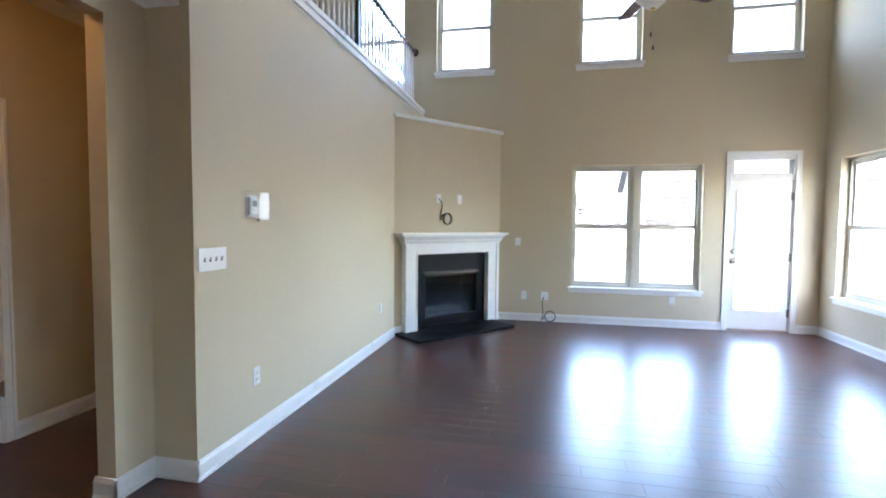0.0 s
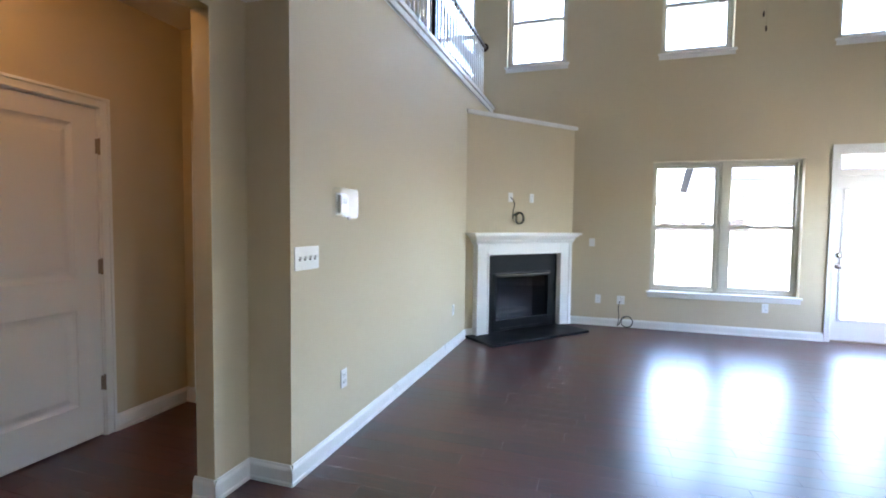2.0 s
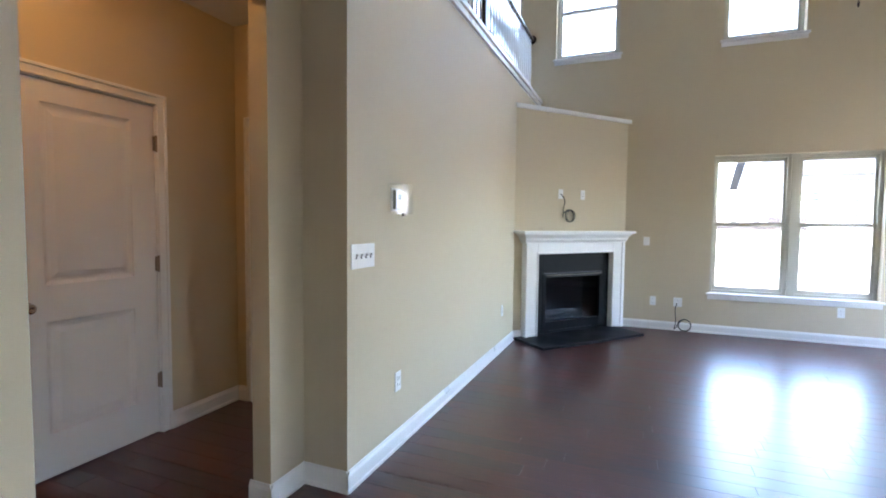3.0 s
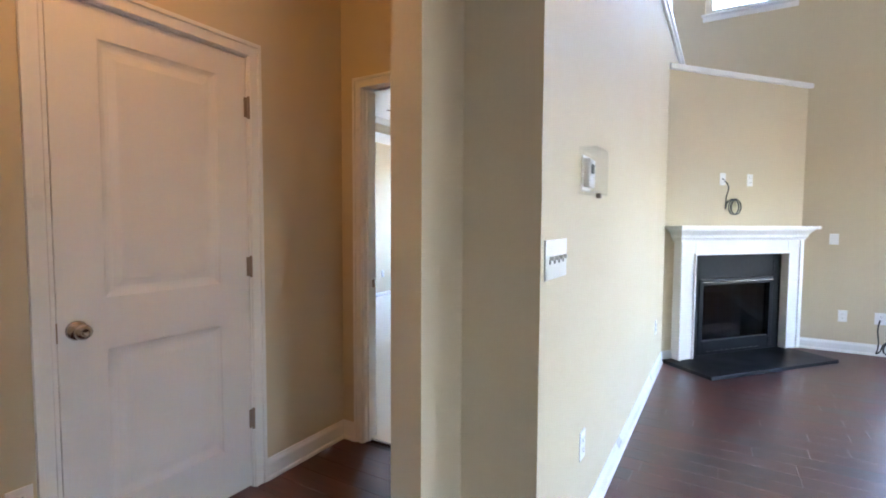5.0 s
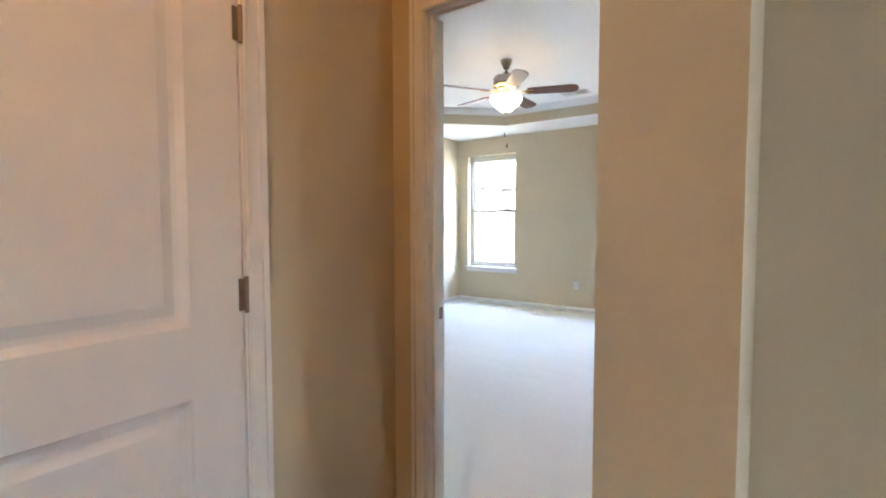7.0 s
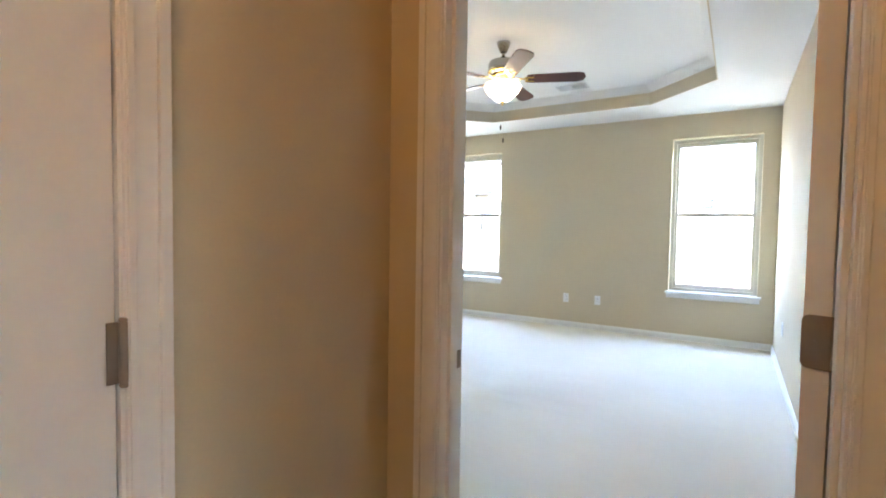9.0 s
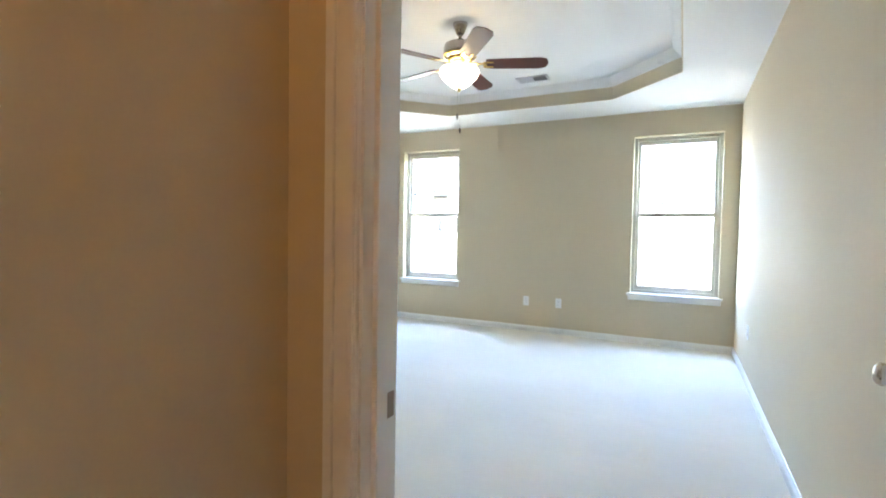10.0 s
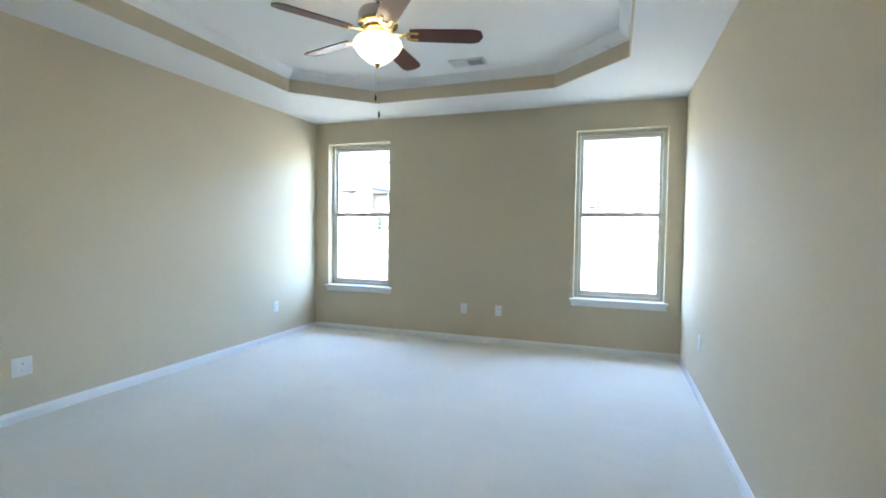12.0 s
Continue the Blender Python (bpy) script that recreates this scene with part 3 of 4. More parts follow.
box(db, -0.004, -0.016, 0.014, 0.004, 0.016, 0.030, bevel=0.002)
db.transform(pose(2.492, YB + 0.03, 1.045, 90))
part("deadbolt", db, nickel, door3, "nickel thumb-turn deadbolt", True)
for z in (1.72, 0.93, 0.2):
    hb = hinge_mesh(0.1)
    hb.transform(pose(L1 + 0.006, YB + 0.022, z))
    part("hinge", hb, hinge_metal, door3)
part("threshold", boxed(P0 + 0.035, YB - 0.012, -0.01, P1 - 0.022, YB + 0.16, 0.022, bevel=0.004), hinge_metal, door3, "dark metal threshold")
part("casing", casing(bmesh.new(), "x", YB, P0 + 0.018, P1 - 0.010, PZ - 0.02, -1, 0.062), trim_white, door3)

# ---- fireplace in its diagonal chase ----
FM = Matrix(((FU.x, -FN.x, 0, FA.x), (FU.y, -FN.y, 0, FA.y), (0, 0, 1, 0), (0, 0, 0, 1)))   # local x along the wall, y into it
FW = (FB - FA).length
CZ = 2.69


def chase():
    f0, f1, fz = 0.435, 1.34, 0.79
    bm = cells([0, f0, f1, FW], [0, 0.02, 0.30], [0, 0.04, fz, CZ], [(f0, -1, 0.04, f1, 1, fz)])
    bm.transform(FM)
    return structure("wall_fireplace_chase", bm, paint, "beige painted diagonal chase wall above the fireplace", "wall")


chase()
bm = bmesh.new()
vs = [bm.verts.new((x, y, CZ)) for x, y in ((XL, 6.0), (-0.555, YB), (XL, YB))]
bm.faces.new(vs)
r = bmesh.ops.extrude_face_region(bm, geom=bm.faces[:])
bmesh.ops.translate(bm, vec=(0, 0, 0.012), verts=[v for v in r["geom"] if isinstance(v, bmesh.types.BMVert)])
structure("chase_top", bm, trim_white, "white painted ledge closing the top of the chase", "trim")
bm = boxed(-0.02, -0.035, CZ - 0.035, FW + 0.03, 0.02, CZ + 0.012, bevel=0.004)
bm.transform(FM)
structure("chase_cap", bm, trim_white, "white painted cap moulding on the chase", "trim")

fire = thing("fireplace", "white mantel fireplace with black slate surround and glass-fronted gas firebox", "fireplace", "", FM)
S0, S1 = 0.11, 1.69
B0, B1, BZ = 0.285, 1.482, 0.992
for nm, a, b in (("pilaster", S0, B0), ("pilaster", B1, S1)):
    p = boxed(a, -0.085, 0.03, b, -0.001, 1.12, bevel=0.004)
    inner = b if a == S0 else a
    box(p, inner - 0.018 if a == S0 else inner, -0.100, 0.03, inner if a == S0 else inner + 0.018, -0.084, BZ + 0.018, bevel=0.004)
    outer = a if a == S0 else b
    box(p, outer if a == S0 else outer - 0.05, -0.098, 0.03, outer + 0.035 if a == S0 else outer, -0.084, 1.12, bevel=0.004)
    part(nm, p, trim_white, fire)
fz = boxed(B0, -0.085, BZ, B1, -0.001, 1.12, bevel=0.003)
box(fz, B0 - 0.016, -0.099, BZ, B1 + 0.016, -0.084, BZ + 0.018, bevel=0.004)
part("frieze", fz, trim_white, fire)
MANTEL = [(0, 1.12), (0.102, 1.12), (0.106, 1.140), (0.120, 1.152), (0.124, 1.178), (0.150, 1.210), (0.165, 1.220), (0.165, 1.230), (0.205, 1.235), (0.205, 1.262), (0, 1.262)]
mt = bmesh.new()
for i, ((d0, z0), (d1, z1)) in enumerate(zip(MANTEL[1:-2], MANTEL[2:-1])):
    q = []
    for d, z in ((d0, z0), (d1, z1)):
        e = d - 0.085
        q.append([mt.verts.new(c) for c in ((S0 - e, 0, z), (S0 - e, -d, z), (S1 + e * 0.6, -d, z), (S1 + e * 0.6, 0, z))])
    for k in range(3):
        mt.faces.new((q[0][k], q[0][k + 1], q[1][k + 1], q[1][k]))
mt.faces.new([mt.verts.new(c) for c in ((S0 - 0.12, 0, 1.262), (S0 - 0.12, -0.205, 1.262), (S1 + 0.072, -0.205, 1.262), (S1 + 0.072, 0, 1.262))])
bmesh.ops.remove_doubles(mt, verts=mt.verts, dist=1e-5)
part("mantel_shelf", mt, trim_white, fire, "white stepped mantel shelf")
O0, O1, OZ = 0.435, 1.34, 0.79
sr = bmesh.new()
for dims in ((B0, -0.022, 0.035, O0 - 0.03, -0.001, BZ), (O1 + 0.03, -0.022, 0.035, B1, -0.001, BZ), (O0 - 0.03, -0.022, OZ - 0.03, O1 + 0.03, -0.001, BZ)):
    box(sr, *dims, bevel=0.002)
part("slate_surround", sr, slate, fire, "honed black slate slabs")
ff = bmesh.new()
for dims in ((O0 - 0.03, -0.03, 0.035, O0 + 0.02, 0.03, OZ - 0.03), (O1 - 0.02, -0.03, 0.035, O1 + 0.03, 0.03, OZ - 0.03), (O0 + 0.02, -0.03, 0.70, O1 - 0.02, 0.03, OZ - 0.03), (O0 + 0.02, -0.03, 0.035, O1 - 0.02, 0.03, 0.17)):
    box(ff, *dims, bevel=0.004)
part("firebox_frame", ff, black_metal, fire, "black enamelled metal frame")
hd = boxed(O0 - 0.01, -0.050, 0.735, O1 + 0.01, -0.028, 0.752, bevel=0.003)
part("hood", hd, black_metal, fire)
part("hood_edge", boxed(O0, -0.053, 0.729, O1, -0.047, 0.7345, bevel=0.001), nickel, fire, "thin bright metal edge under the hood")
# Shade of the gap above the hood, put on as a dark strip.
part("hood_gap_shade", boxed(O0 - 0.012, -0.0315, 0.7525, O1 + 0.012, -0.0295, 0.7595), slot_dark, fire, "dark strip standing in for the shaded gap above the hood")
for i in range(9):
    x = O0 + 0.08 + i * 0.078
    part("louver", boxed(x, -0.0335, 0.062, x + 0.055, -0.029, 0.070), slot_dark, fire)
fb = bmesh.new()
for dims in ((O0, 0.03, 0.04, O0 + 0.01, 0.295, OZ), (O1 - 0.01, 0.03, 0.04, O1, 0.295, OZ), (O0, 0.275, 0.04, O1, 0.297, OZ), (O0, 0.03, 0.03, O1, 0.29, 0.045), (O0, 0.03, OZ - 0.012, O1, 0.29, OZ)):
    box(fb, *dims)
part("firebox", fb, firebrick, fire)
for x, y, r, a, ln in ((0.85, 0.17, 0.045, 4, 0.5), (0.72, 0.12, 0.035, -14, 0.32), (0.97, 0.13, 0.036, 18, 0.34)):
    lg = lathe([(r * 0.7, -ln / 2), (r, -ln / 2 + 0.03), (r * 1.08, 0), (r * 0.9, ln / 2 - 0.04), (r * 0.6, ln / 2)], 12)
    lg.transform(pose(x, y, 0.225, 0, 90, a))
    part("gas_log", lg, log_mat, fire, "mottled ceramic gas log", True)
g = part("glass_front", boxed(O0 + 0.02, 0.0, 0.17, O1 - 0.02, 0.005, 0.70), fire_glass, fire, "smoked reflective glass front")
hearth = boxed(0.0, -0.545, 0.002, 1.55, -0.0005, 0.034, bevel=0.004)
hearth.transform(FM)
tagged(mesh_object("hearth_slab", hearth, slate), "low black slate hearth slab lying on the floor", "hearth")

# ---- loft railing ----
rail = thing("loft_railing", "white baluster railing with dark wooden handrail along the loft", "railing")
part("cap_board", boxed(BX1, 2.75, 3.0, XL + 0.035, YB, 3.045, bevel=0.006), trim_white, rail, "white capping board")
part("skirt_board", boxed(XL + 0.001, 2.637, 2.950, XL + 0.016, YB, 3.0, bevel=0.004), trim_white, rail)
part("bed_mould", boxed(XL + 0.001, 2.637, 2.936, XL + 0.026, YB, 2.952, bevel=0.006), trim_white, rail)
hr = extrude_profile([(-0.024, 0), (0.024, 0), (0.028, 0.015), (0.025, 0.035), (0.012, 0.046), (-0.012, 0.046), (-0.025, 0.035), (-0.028, 0.015)], (-1.86, 2.74, 3.865), (-1.86, YB, 3.865), (1, 0))
part("handrail", hr, rail_wood, rail, "dark stained handrail")
ro = lathe([(0.058, 0), (0.058, 0.012), (0.045, 0.022), (0, 0.024)], 24)
ro.transform(pose(-1.86, YB - 0.001, 3.89, 90))
part("rosette", ro, rail_wood, rail, "round dark wooden wall rosette")
nw = boxed(-1.89, 5.13, 3.045, -1.83, 5.19, 4.02, bevel=0.006)
box(nw, -1.92, 5.10, 4.02, -1.80, 5.22, 4.05, bevel=0.008)
part("newel_post", nw, rail_wood, rail, "dark stained square newel post")
bl = lathe([(0.016, 0), (0.016, 0.18), (0.019, 0.20), (0.012, 0.24), (0.017, 0.40), (0.012, 0.62), (0.010, 0.823)], 10)
first = part("baluster", bl, trim_white, rail, "", True)
first.matrix_basis = pose(-1.86, 2.82, 3.044)
y = 2.93
while y < YB - 0.04:
    if abs(y - 5.16) > 0.06:
        o = new("baluster", first.data)
        o.parent = rail
        o.matrix_basis = pose(-1.86, y, 3.044)
    y += 0.112
tagged(mesh_object("loft_ledge_fill", boxed(BX1, 2.637, 2.93, XL, YB, 3.0), trim_white), "white painted ledge under the railing", "trim", kind="structure")


# ---- ceiling fans ----
def ceiling_fan(label, at, ceiling_z, turn, bowl, blade_mat):
    """A five-blade fan with a bowl light; at is the bowl's lowest point."""
    f = thing("ceiling_fan", label, "ceiling fan", "", pose(*at))
    top = ceiling_z - at[2]
    part("finial", lathe([(0, -0.018), (0.008, -0.016), (0.012, -0.008), (0.006, 0.0), (0.02, 0.006), (0.022, 0.012), (0, 0.014)], 16), brass, f, "small brass finial", True)
    bw = lathe([(0.002, 0.012), (0.040, 0.013), (0.062, 0.027), (0.095, 0.054), (0.130, 0.086), (0.149, 0.120), (0.150, 0.140), (0.138, 0.160), (0.132, 0.160), (0.144, 0.139), (0.142, 0.122), (0.123, 0.090), (0.088, 0.060), (0.055, 0.034), (0.036, 0.021), (0.0, 0.02)], 36)
    part("light_bowl", bw, bowl, f, "frosted glass light bowl", True)
    part("light_fitter", lathe([(0.05, 0.152), (0.085, 0.158), (0.092, 0.170), (0.066, 0.182), (0.058, 0.196), (0.074, 0.206), (0.096, 0.216), (0.092, 0.228), (0.055, 0.235)], 28), brass, f, "brass light fitter", True)
    part("motor_housing", lathe([(0.05, 0.232), (0.10, 0.236), (0.118, 0.25), (0.122, 0.28), (0.122, 0.318), (0.112, 0.338), (0.07, 0.352), (0.035, 0.360), (0.03, 0.375), (0.0, 0.375)], 36), nickel, f, "brushed nickel motor housing", True)
    part("trim_ring", lathe([(0.119, 0.244), (0.127, 0.248), (0.127, 0.256), (0.119, 0.262)], 36), brass, f, "brass trim ring", True)
    part("downrod", lathe([(0.012, 0.37), (0.012, top - 0.05)], 16), nickel, f, "", True)
    part("canopy", lathe([(0.022, top - 0.085), (0.030, top - 0.075), (0.050, top - 0.03), (0.056, top - 0.008), (0.056, top)], 32), nickel, f, "brushed nickel canopy", True)
    for i in range(5):
        turned = pose(0, 0, 0.190, 0, 0, turn + 72 * i)
        b = bmesh.new()
        outline = [(0.20, 0.055), (0.26, 0.062), (0.60, 0.070), (0.645, 0.052), (0.662, 0.0), (0.645, -0.052), (0.60, -0.070), (0.26, -0.062), (0.20, -0.055)]
        lo = [b.verts.new((x, yy, 0.0)) for x, yy in outline]
        hi = [b.verts.new((x, yy, 0.007)) for x, yy in outline]
        b.faces.new(lo), b.faces.new(hi)
        for k in range(len(outline)):
            j = (k + 1) % len(outline)
            b.faces.new((lo[k], lo[j], hi[j], hi[k]))
        b.transform(turned @ pose(0, 0, 0, -12, 0, 0))
        blade = part("blade", b, blade_mat, f, "dark cherry fan blade")
        iron = bmesh.new()
        box(iron, 0.09, -0.011, 0.000, 0.20, 0.011, 0.008, bevel=0.003)
        for sgn in (-1, 1):
            box(iron, 0.185, sgn * 0.030 - 0.009, -0.006, 0.255, sgn * 0.030 + 0.009, -0.001, bevel=0.002)
        box(iron, 0.180, -0.039, -0.006, 0.205, 0.039, -0.001, bevel=0.002)
        iron.transform(turned @ pose(0, 0, 0, -12, 0, 0))
        part("blade_iron", iron, brass, blade, "curled brass blade bracket")
    for x, yy, ln in ((-0.010, -0.004, 0.175), (0.010, 0.003, 0.28)):
        ch = lathe([(0.0006, -ln), (0.0006, -0.010)], 6, None, (x * 1.05, yy, 0))
        c = part("pull_chain", ch, nickel, f)
        part("fob", lathe([(0.002, -ln - 0.045), (0.007, -ln - 0.035), (0.007, -ln - 0.015), (0.003, -ln)], 12, None, (x * 1.05, yy, 0)), rail_wood, c, "dark wooden pull fob", True)
    return f


ceiling_fan("five-blade cherry ceiling fan with lit glass bowl and brass fittings", (-4.12, 6.06, 2.305), 2.80, 21, bowl_lit, blade_wood)
ceiling_fan("five-blade ceiling fan on a long rod in the great room", (0.88, 4.75, 3.14), TOP, 30, bowl_off, blade_wood)
bulb = new("fan_bulb", bpy.data.lights.new("fan_bulb", "POINT"))
bulb.data.energy, bulb.data.color, bulb.data.shadow_soft_size = BULB, (1.0, 0.78, 0.48), 0.03
bulb.location = (-4.12, 6.06, 2.45)

hl = thing("hall_ceiling_light", "flush frosted ceiling light glowing warm in the hall", "ceiling light", "", pose(-2.66, 1.88, 2.75))
part("mounting_pan", lathe([(0.13, 0), (0.14, -0.01), (0.14, -0.025), (0.12, -0.03)], 32), nickel, hl)
part("glass_dome", lathe([(0.125, -0.025), (0.12, -0.06), (0.09, -0.09), (0.04, -0.105), (0, -0.108)], 32), glow_material("warm_hall_glass", (1.0, 0.51, 0.15), HALLGLOW), hl, "warm glowing glass dome", True)


# ---- wall plates, thermostat, vents, cables ----
def plate(name, label, m, w=0.072, h=0.116, kind="outlet", category="outlet", gangs=1, group="wall outlets"):
    """A wall plate; local x across, z up, the wall at y=0 and the room towards -y."""
    t = thing(name, label, category, group, m)
    part("cover_plate", boxed(-w / 2, -0.006, -h / 2, w / 2, -0.0005, h / 2, bevel=0.002), plastic, t)
    if kind == "outlet":
        for s in (-1, 1):
            rcp = part("receptacle", boxed(-0.017, -0.0085, s * 0.021 - 0.014, 0.017, -0.0055, s * 0.021 + 0.014, bevel=0.003), plastic, t)
            sl = bmesh.new()
            box(sl, -0.008, -0.0092, s * 0.021 - 0.002, -0.006, -0.0084, s * 0.021 + 0.007)
            box(sl, 0.006, -0.0092, s * 0.021 - 0.002, 0.008, -0.0084, s * 0.021 + 0.006)
            box(sl, -0.002, -0.0092, s * 0.021 - 0.009, 0.002, -0.0084, s * 0.021 - 0.005)
            part("slots", sl, slot_dark, rcp)
    elif kind == "switch":
        for i in range(gangs):
            x = (i - (gangs - 1) / 2) * 0.046
            part("toggle", boxed(x - 0.005, -0.020, -0.001, x + 0.005, -0.006, 0.012, bevel=0.002), plastic, t)
            part("toggle_slot", boxed(x - 0.007, -0.0068, -0.013, x + 0.007, -0.0055, 0.000), slot_dark, t)
    elif kind == "jack":
        part("jack", boxed(-0.008, -0.010, -0.008, 0.008, -0.0055, 0.008, bevel=0.002), slot_dark, t)
    return t


WESTWALL, EASTWALL = 90, -90        # plates on walls whose room side faces +x and -x
plate("light_switch", "four-gang white toggle switch plate on beige wall", pose(XL, 2.778, 1.172, 0, 0, WESTWALL), 0.222, 0.125, "switch", "light switch", 4, "switches")
OUT = "white duplex outlet on the beige wall"
plate("outlet", OUT, pose(XL, 3.17, 0.40, 0, 0, WESTWALL))
plate("outlet", OUT, pose(XL, 5.54, 0.425, 0, 0, WESTWALL))
plate("outlet", OUT, pose(-0.217, YB, 0.365))
plate("outlet", "white outlet with a black cable hanging from it", pose(0.075, YB, 0.365), 0.10)
plate("outlet", "white outlet under the twin window", pose(1.757, YB, 0.362))
plate("blank_plate", "blank white wall plate beside the mantel", pose(-0.315, YB, 1.134), 0.075, 0.11, "blank", "wall plate", 1, "blank plates")
plate("outlet", "white outlet beside the closet door casing", pose(HX0, 1.868, 0.37, 0, 0, WESTWALL))
plate("outlet", OUT, pose(BX0, 5.30, 0.36, 0, 0, WESTWALL), 0.115, 0.118)
plate("outlet", OUT, pose(BX0, 7.765, 0.39, 0, 0, WESTWALL))
plate("outlet", OUT, pose(BX1, 7.41, 0.44, 0, 0, EASTWALL))
plate("outlet", OUT, pose(-4.30, BY1, 0.385))
plate("outlet", OUT, pose(-3.895, BY1, 0.385))
for s, nm in ((0.672, "jack"), (1.024, "outlet")):
    plate("outlet" if nm == "outlet" else "cable_plate", "white outlet above the mantel" if nm == "outlet" else "white cable plate above the mantel with black lead", FM @ pose(s, 0, 1.705), 0.072, 0.116, nm, "outlet" if nm == "outlet" else "wall plate")

th = thing("thermostat", "white wall thermostat inside a clear locking guard", "thermostat", "", pose(XL, 3.135, 1.478, 0, 0, WESTWALL))
part("body", boxed(-0.045, -0.028, -0.058, 0.045, -0.003, 0.050, bevel=0.006), plastic, th)
part("display", boxed(-0.022, -0.030, -0.006, 0.022, -0.0275, 0.030), plastic_clear_edge, th, "grey display window")
part("backplate", boxed(-0.060, -0.005, -0.070, 0.060, -0.0005, 0.062, bevel=0.002), plastic, th)
gd = bmesh.new()
for dims in ((-0.10, -0.065, -0.085, 0.10, -0.062, 0.085), (-0.10, -0.062, -0.085, -0.096, -0.001, 0.085), (0.096, -0.062, -0.085, 0.10, -0.001, 0.085), (-0.096, -0.062, 0.081, 0.096, -0.001, 0.085), (-0.096, -0.062, -0.085, 0.096, -0.001, -0.081)):
    box(gd, *dims)
gd = part("guard", gd, clear_plastic, th, "clear acrylic guard")
gd.visible_shadow = False
part("lock", boxed(-0.012, -0.062, -0.098, 0.012, -0.045, -0.080, bevel=0.002), hinge_metal, th, "small metal lock")


def vent(name, m, w, d, label):
    t = thing(name, label, "air vent", "", m)
    f = bmesh.new()
    for dims in ((-w / 2, -d / 2, -0.012, w / 2, -d / 2 + 0.02, -0.001), (-w / 2, d / 2 - 0.02, -0.012, w / 2, d / 2, -0.001), (-w / 2, -d / 2 + 0.02, -0.012, -w / 2 + 0.02, d / 2 - 0.02, -0.001), (w / 2 - 0.02, -d / 2 + 0.02, -0.012, w / 2, d / 2 - 0.02, -0.001), (-0.006, -d / 2 + 0.02, -0.012, 0.006, d / 2 - 0.02, -0.001)):
        box(f, *dims, bevel=0.002)
    part("frame", f, vent_mat, t)
    # Dark sheet in place of the unlit duct behind the slats.
    part("backing", boxed(-w / 2 + 0.02, -d / 2 + 0.02, -0.003, w / 2 - 0.02, d / 2 - 0.02, -0.001), slot_dark, t)
    yy = -d / 2 + 0.028
    while yy < d / 2 - 0.024:
        for a, b, tilt in ((-w / 2 + 0.02, -0.006, -35), (0.006, w / 2 - 0.02, 35)):
            s = boxed(a, -0.006, -0.0006, b, 0.006, 0.0006)
            s.transform(pose(0, yy, -0.008, tilt))
            part("slat", s, vent_mat, t)
        yy += 0.013
    return t


vent("ceiling_vent", pose(-3.98, 7.52, 2.80), 0.32, 0.17, "white slatted air register in the tray ceiling")
vent("ceiling_vent", pose(-2.62, 2.55, 2.75, 0, 0, 90), 0.32, 0.17, "white slatted air register in the hall ceiling")


def cable(name, pts, label, radius=0.005):
    cu = bpy.data.curves.new(name, "CURVE")
    cu.dimensions, cu.bevel_depth, cu.bevel_resolution = "3D", radius, 2
    sp = cu.splines.new("NURBS")
    sp.points.add(len(pts) - 1)
    for p, c in zip(sp.points, pts):
        p.co = (*c, 1)
    sp.use_endpoint_u, sp.order_u = True, 4
    cu.materials.append(cable_mat)
    return tagged(new(name, cu), label, "cable")


def coil_points(m, start, drop, r, turns, depth):
    pts = [m @ Vector(p) for p in start]
    c = Vector(drop)
    n = int(turns * 12)
    for i in range(n):
        a = math.pi * 0.9 - 2 * math.pi * i / 12
        pts.append(m @ (c + Vector((r * math.cos(a), -depth - 0.002 * i, r * math.sin(a)))))
    return pts


lead = [(0.660, -0.012, 1.59), (0.670, -0.05, 1.56), (0.695, -0.04, 1.50), (0.675, -0.03, 1.46), (0.670, -0.03, 1.38), (0.665, -0.03, 1.30), (0.675, -0.032, 1.36), (0.690, -0.035, 1.41)]
cable("tv_cable", coil_points(FM @ pose(0.02, 0, 0.10), lead, (0.765, 0, 1.345), 0.075, 2.3, 0.02), "black coiled cable hanging from the plate above the mantel", 0.006)
lead2 = [(0.065, -0.012, 0.35), (0.05, -0.05, 0.32), (0.04, -0.04, 0.25), (0.06, -0.04, 0.16), (0.05, -0.06, 0.06), (0.03, -0.06, 0.02), (0.07, -0.06, 0.05)]
cable("coax_cable", coil_points(pose(0, YB, 0), lead2, (0.155, -0.02, 0.088), 0.075, 2.3, 0.03), "black coiled cable hanging from the outlet to the floor", 0.006)

# ---- outdoors ----
def ground():
    bm = bmesh.new()
    prof = [(-2500, -0.35), (-40, -0.35), (7.3, -0.35), (9.5, -0.32), (14, 0.0), (20, 0.55), (27, 1.15), (32, 1.35), (60, 1.5), (2500, 1.5)]
    xs = [-2500, -60, -30, -15, 0, 15, 30, 60, 2500]
    grid = [[bm.verts.new((x, yy, z)) for x in xs] for yy, z in prof]
    for a, b in zip(grid, grid[1:]):
        for i in range(len(xs) - 1):
            bm.faces.new((a[i], a[i + 1], b[i + 1], b[i]))
    return structure("ground", bm, lawn, "patchy lawn and bare clay yard rising gently", "ground")


ground()


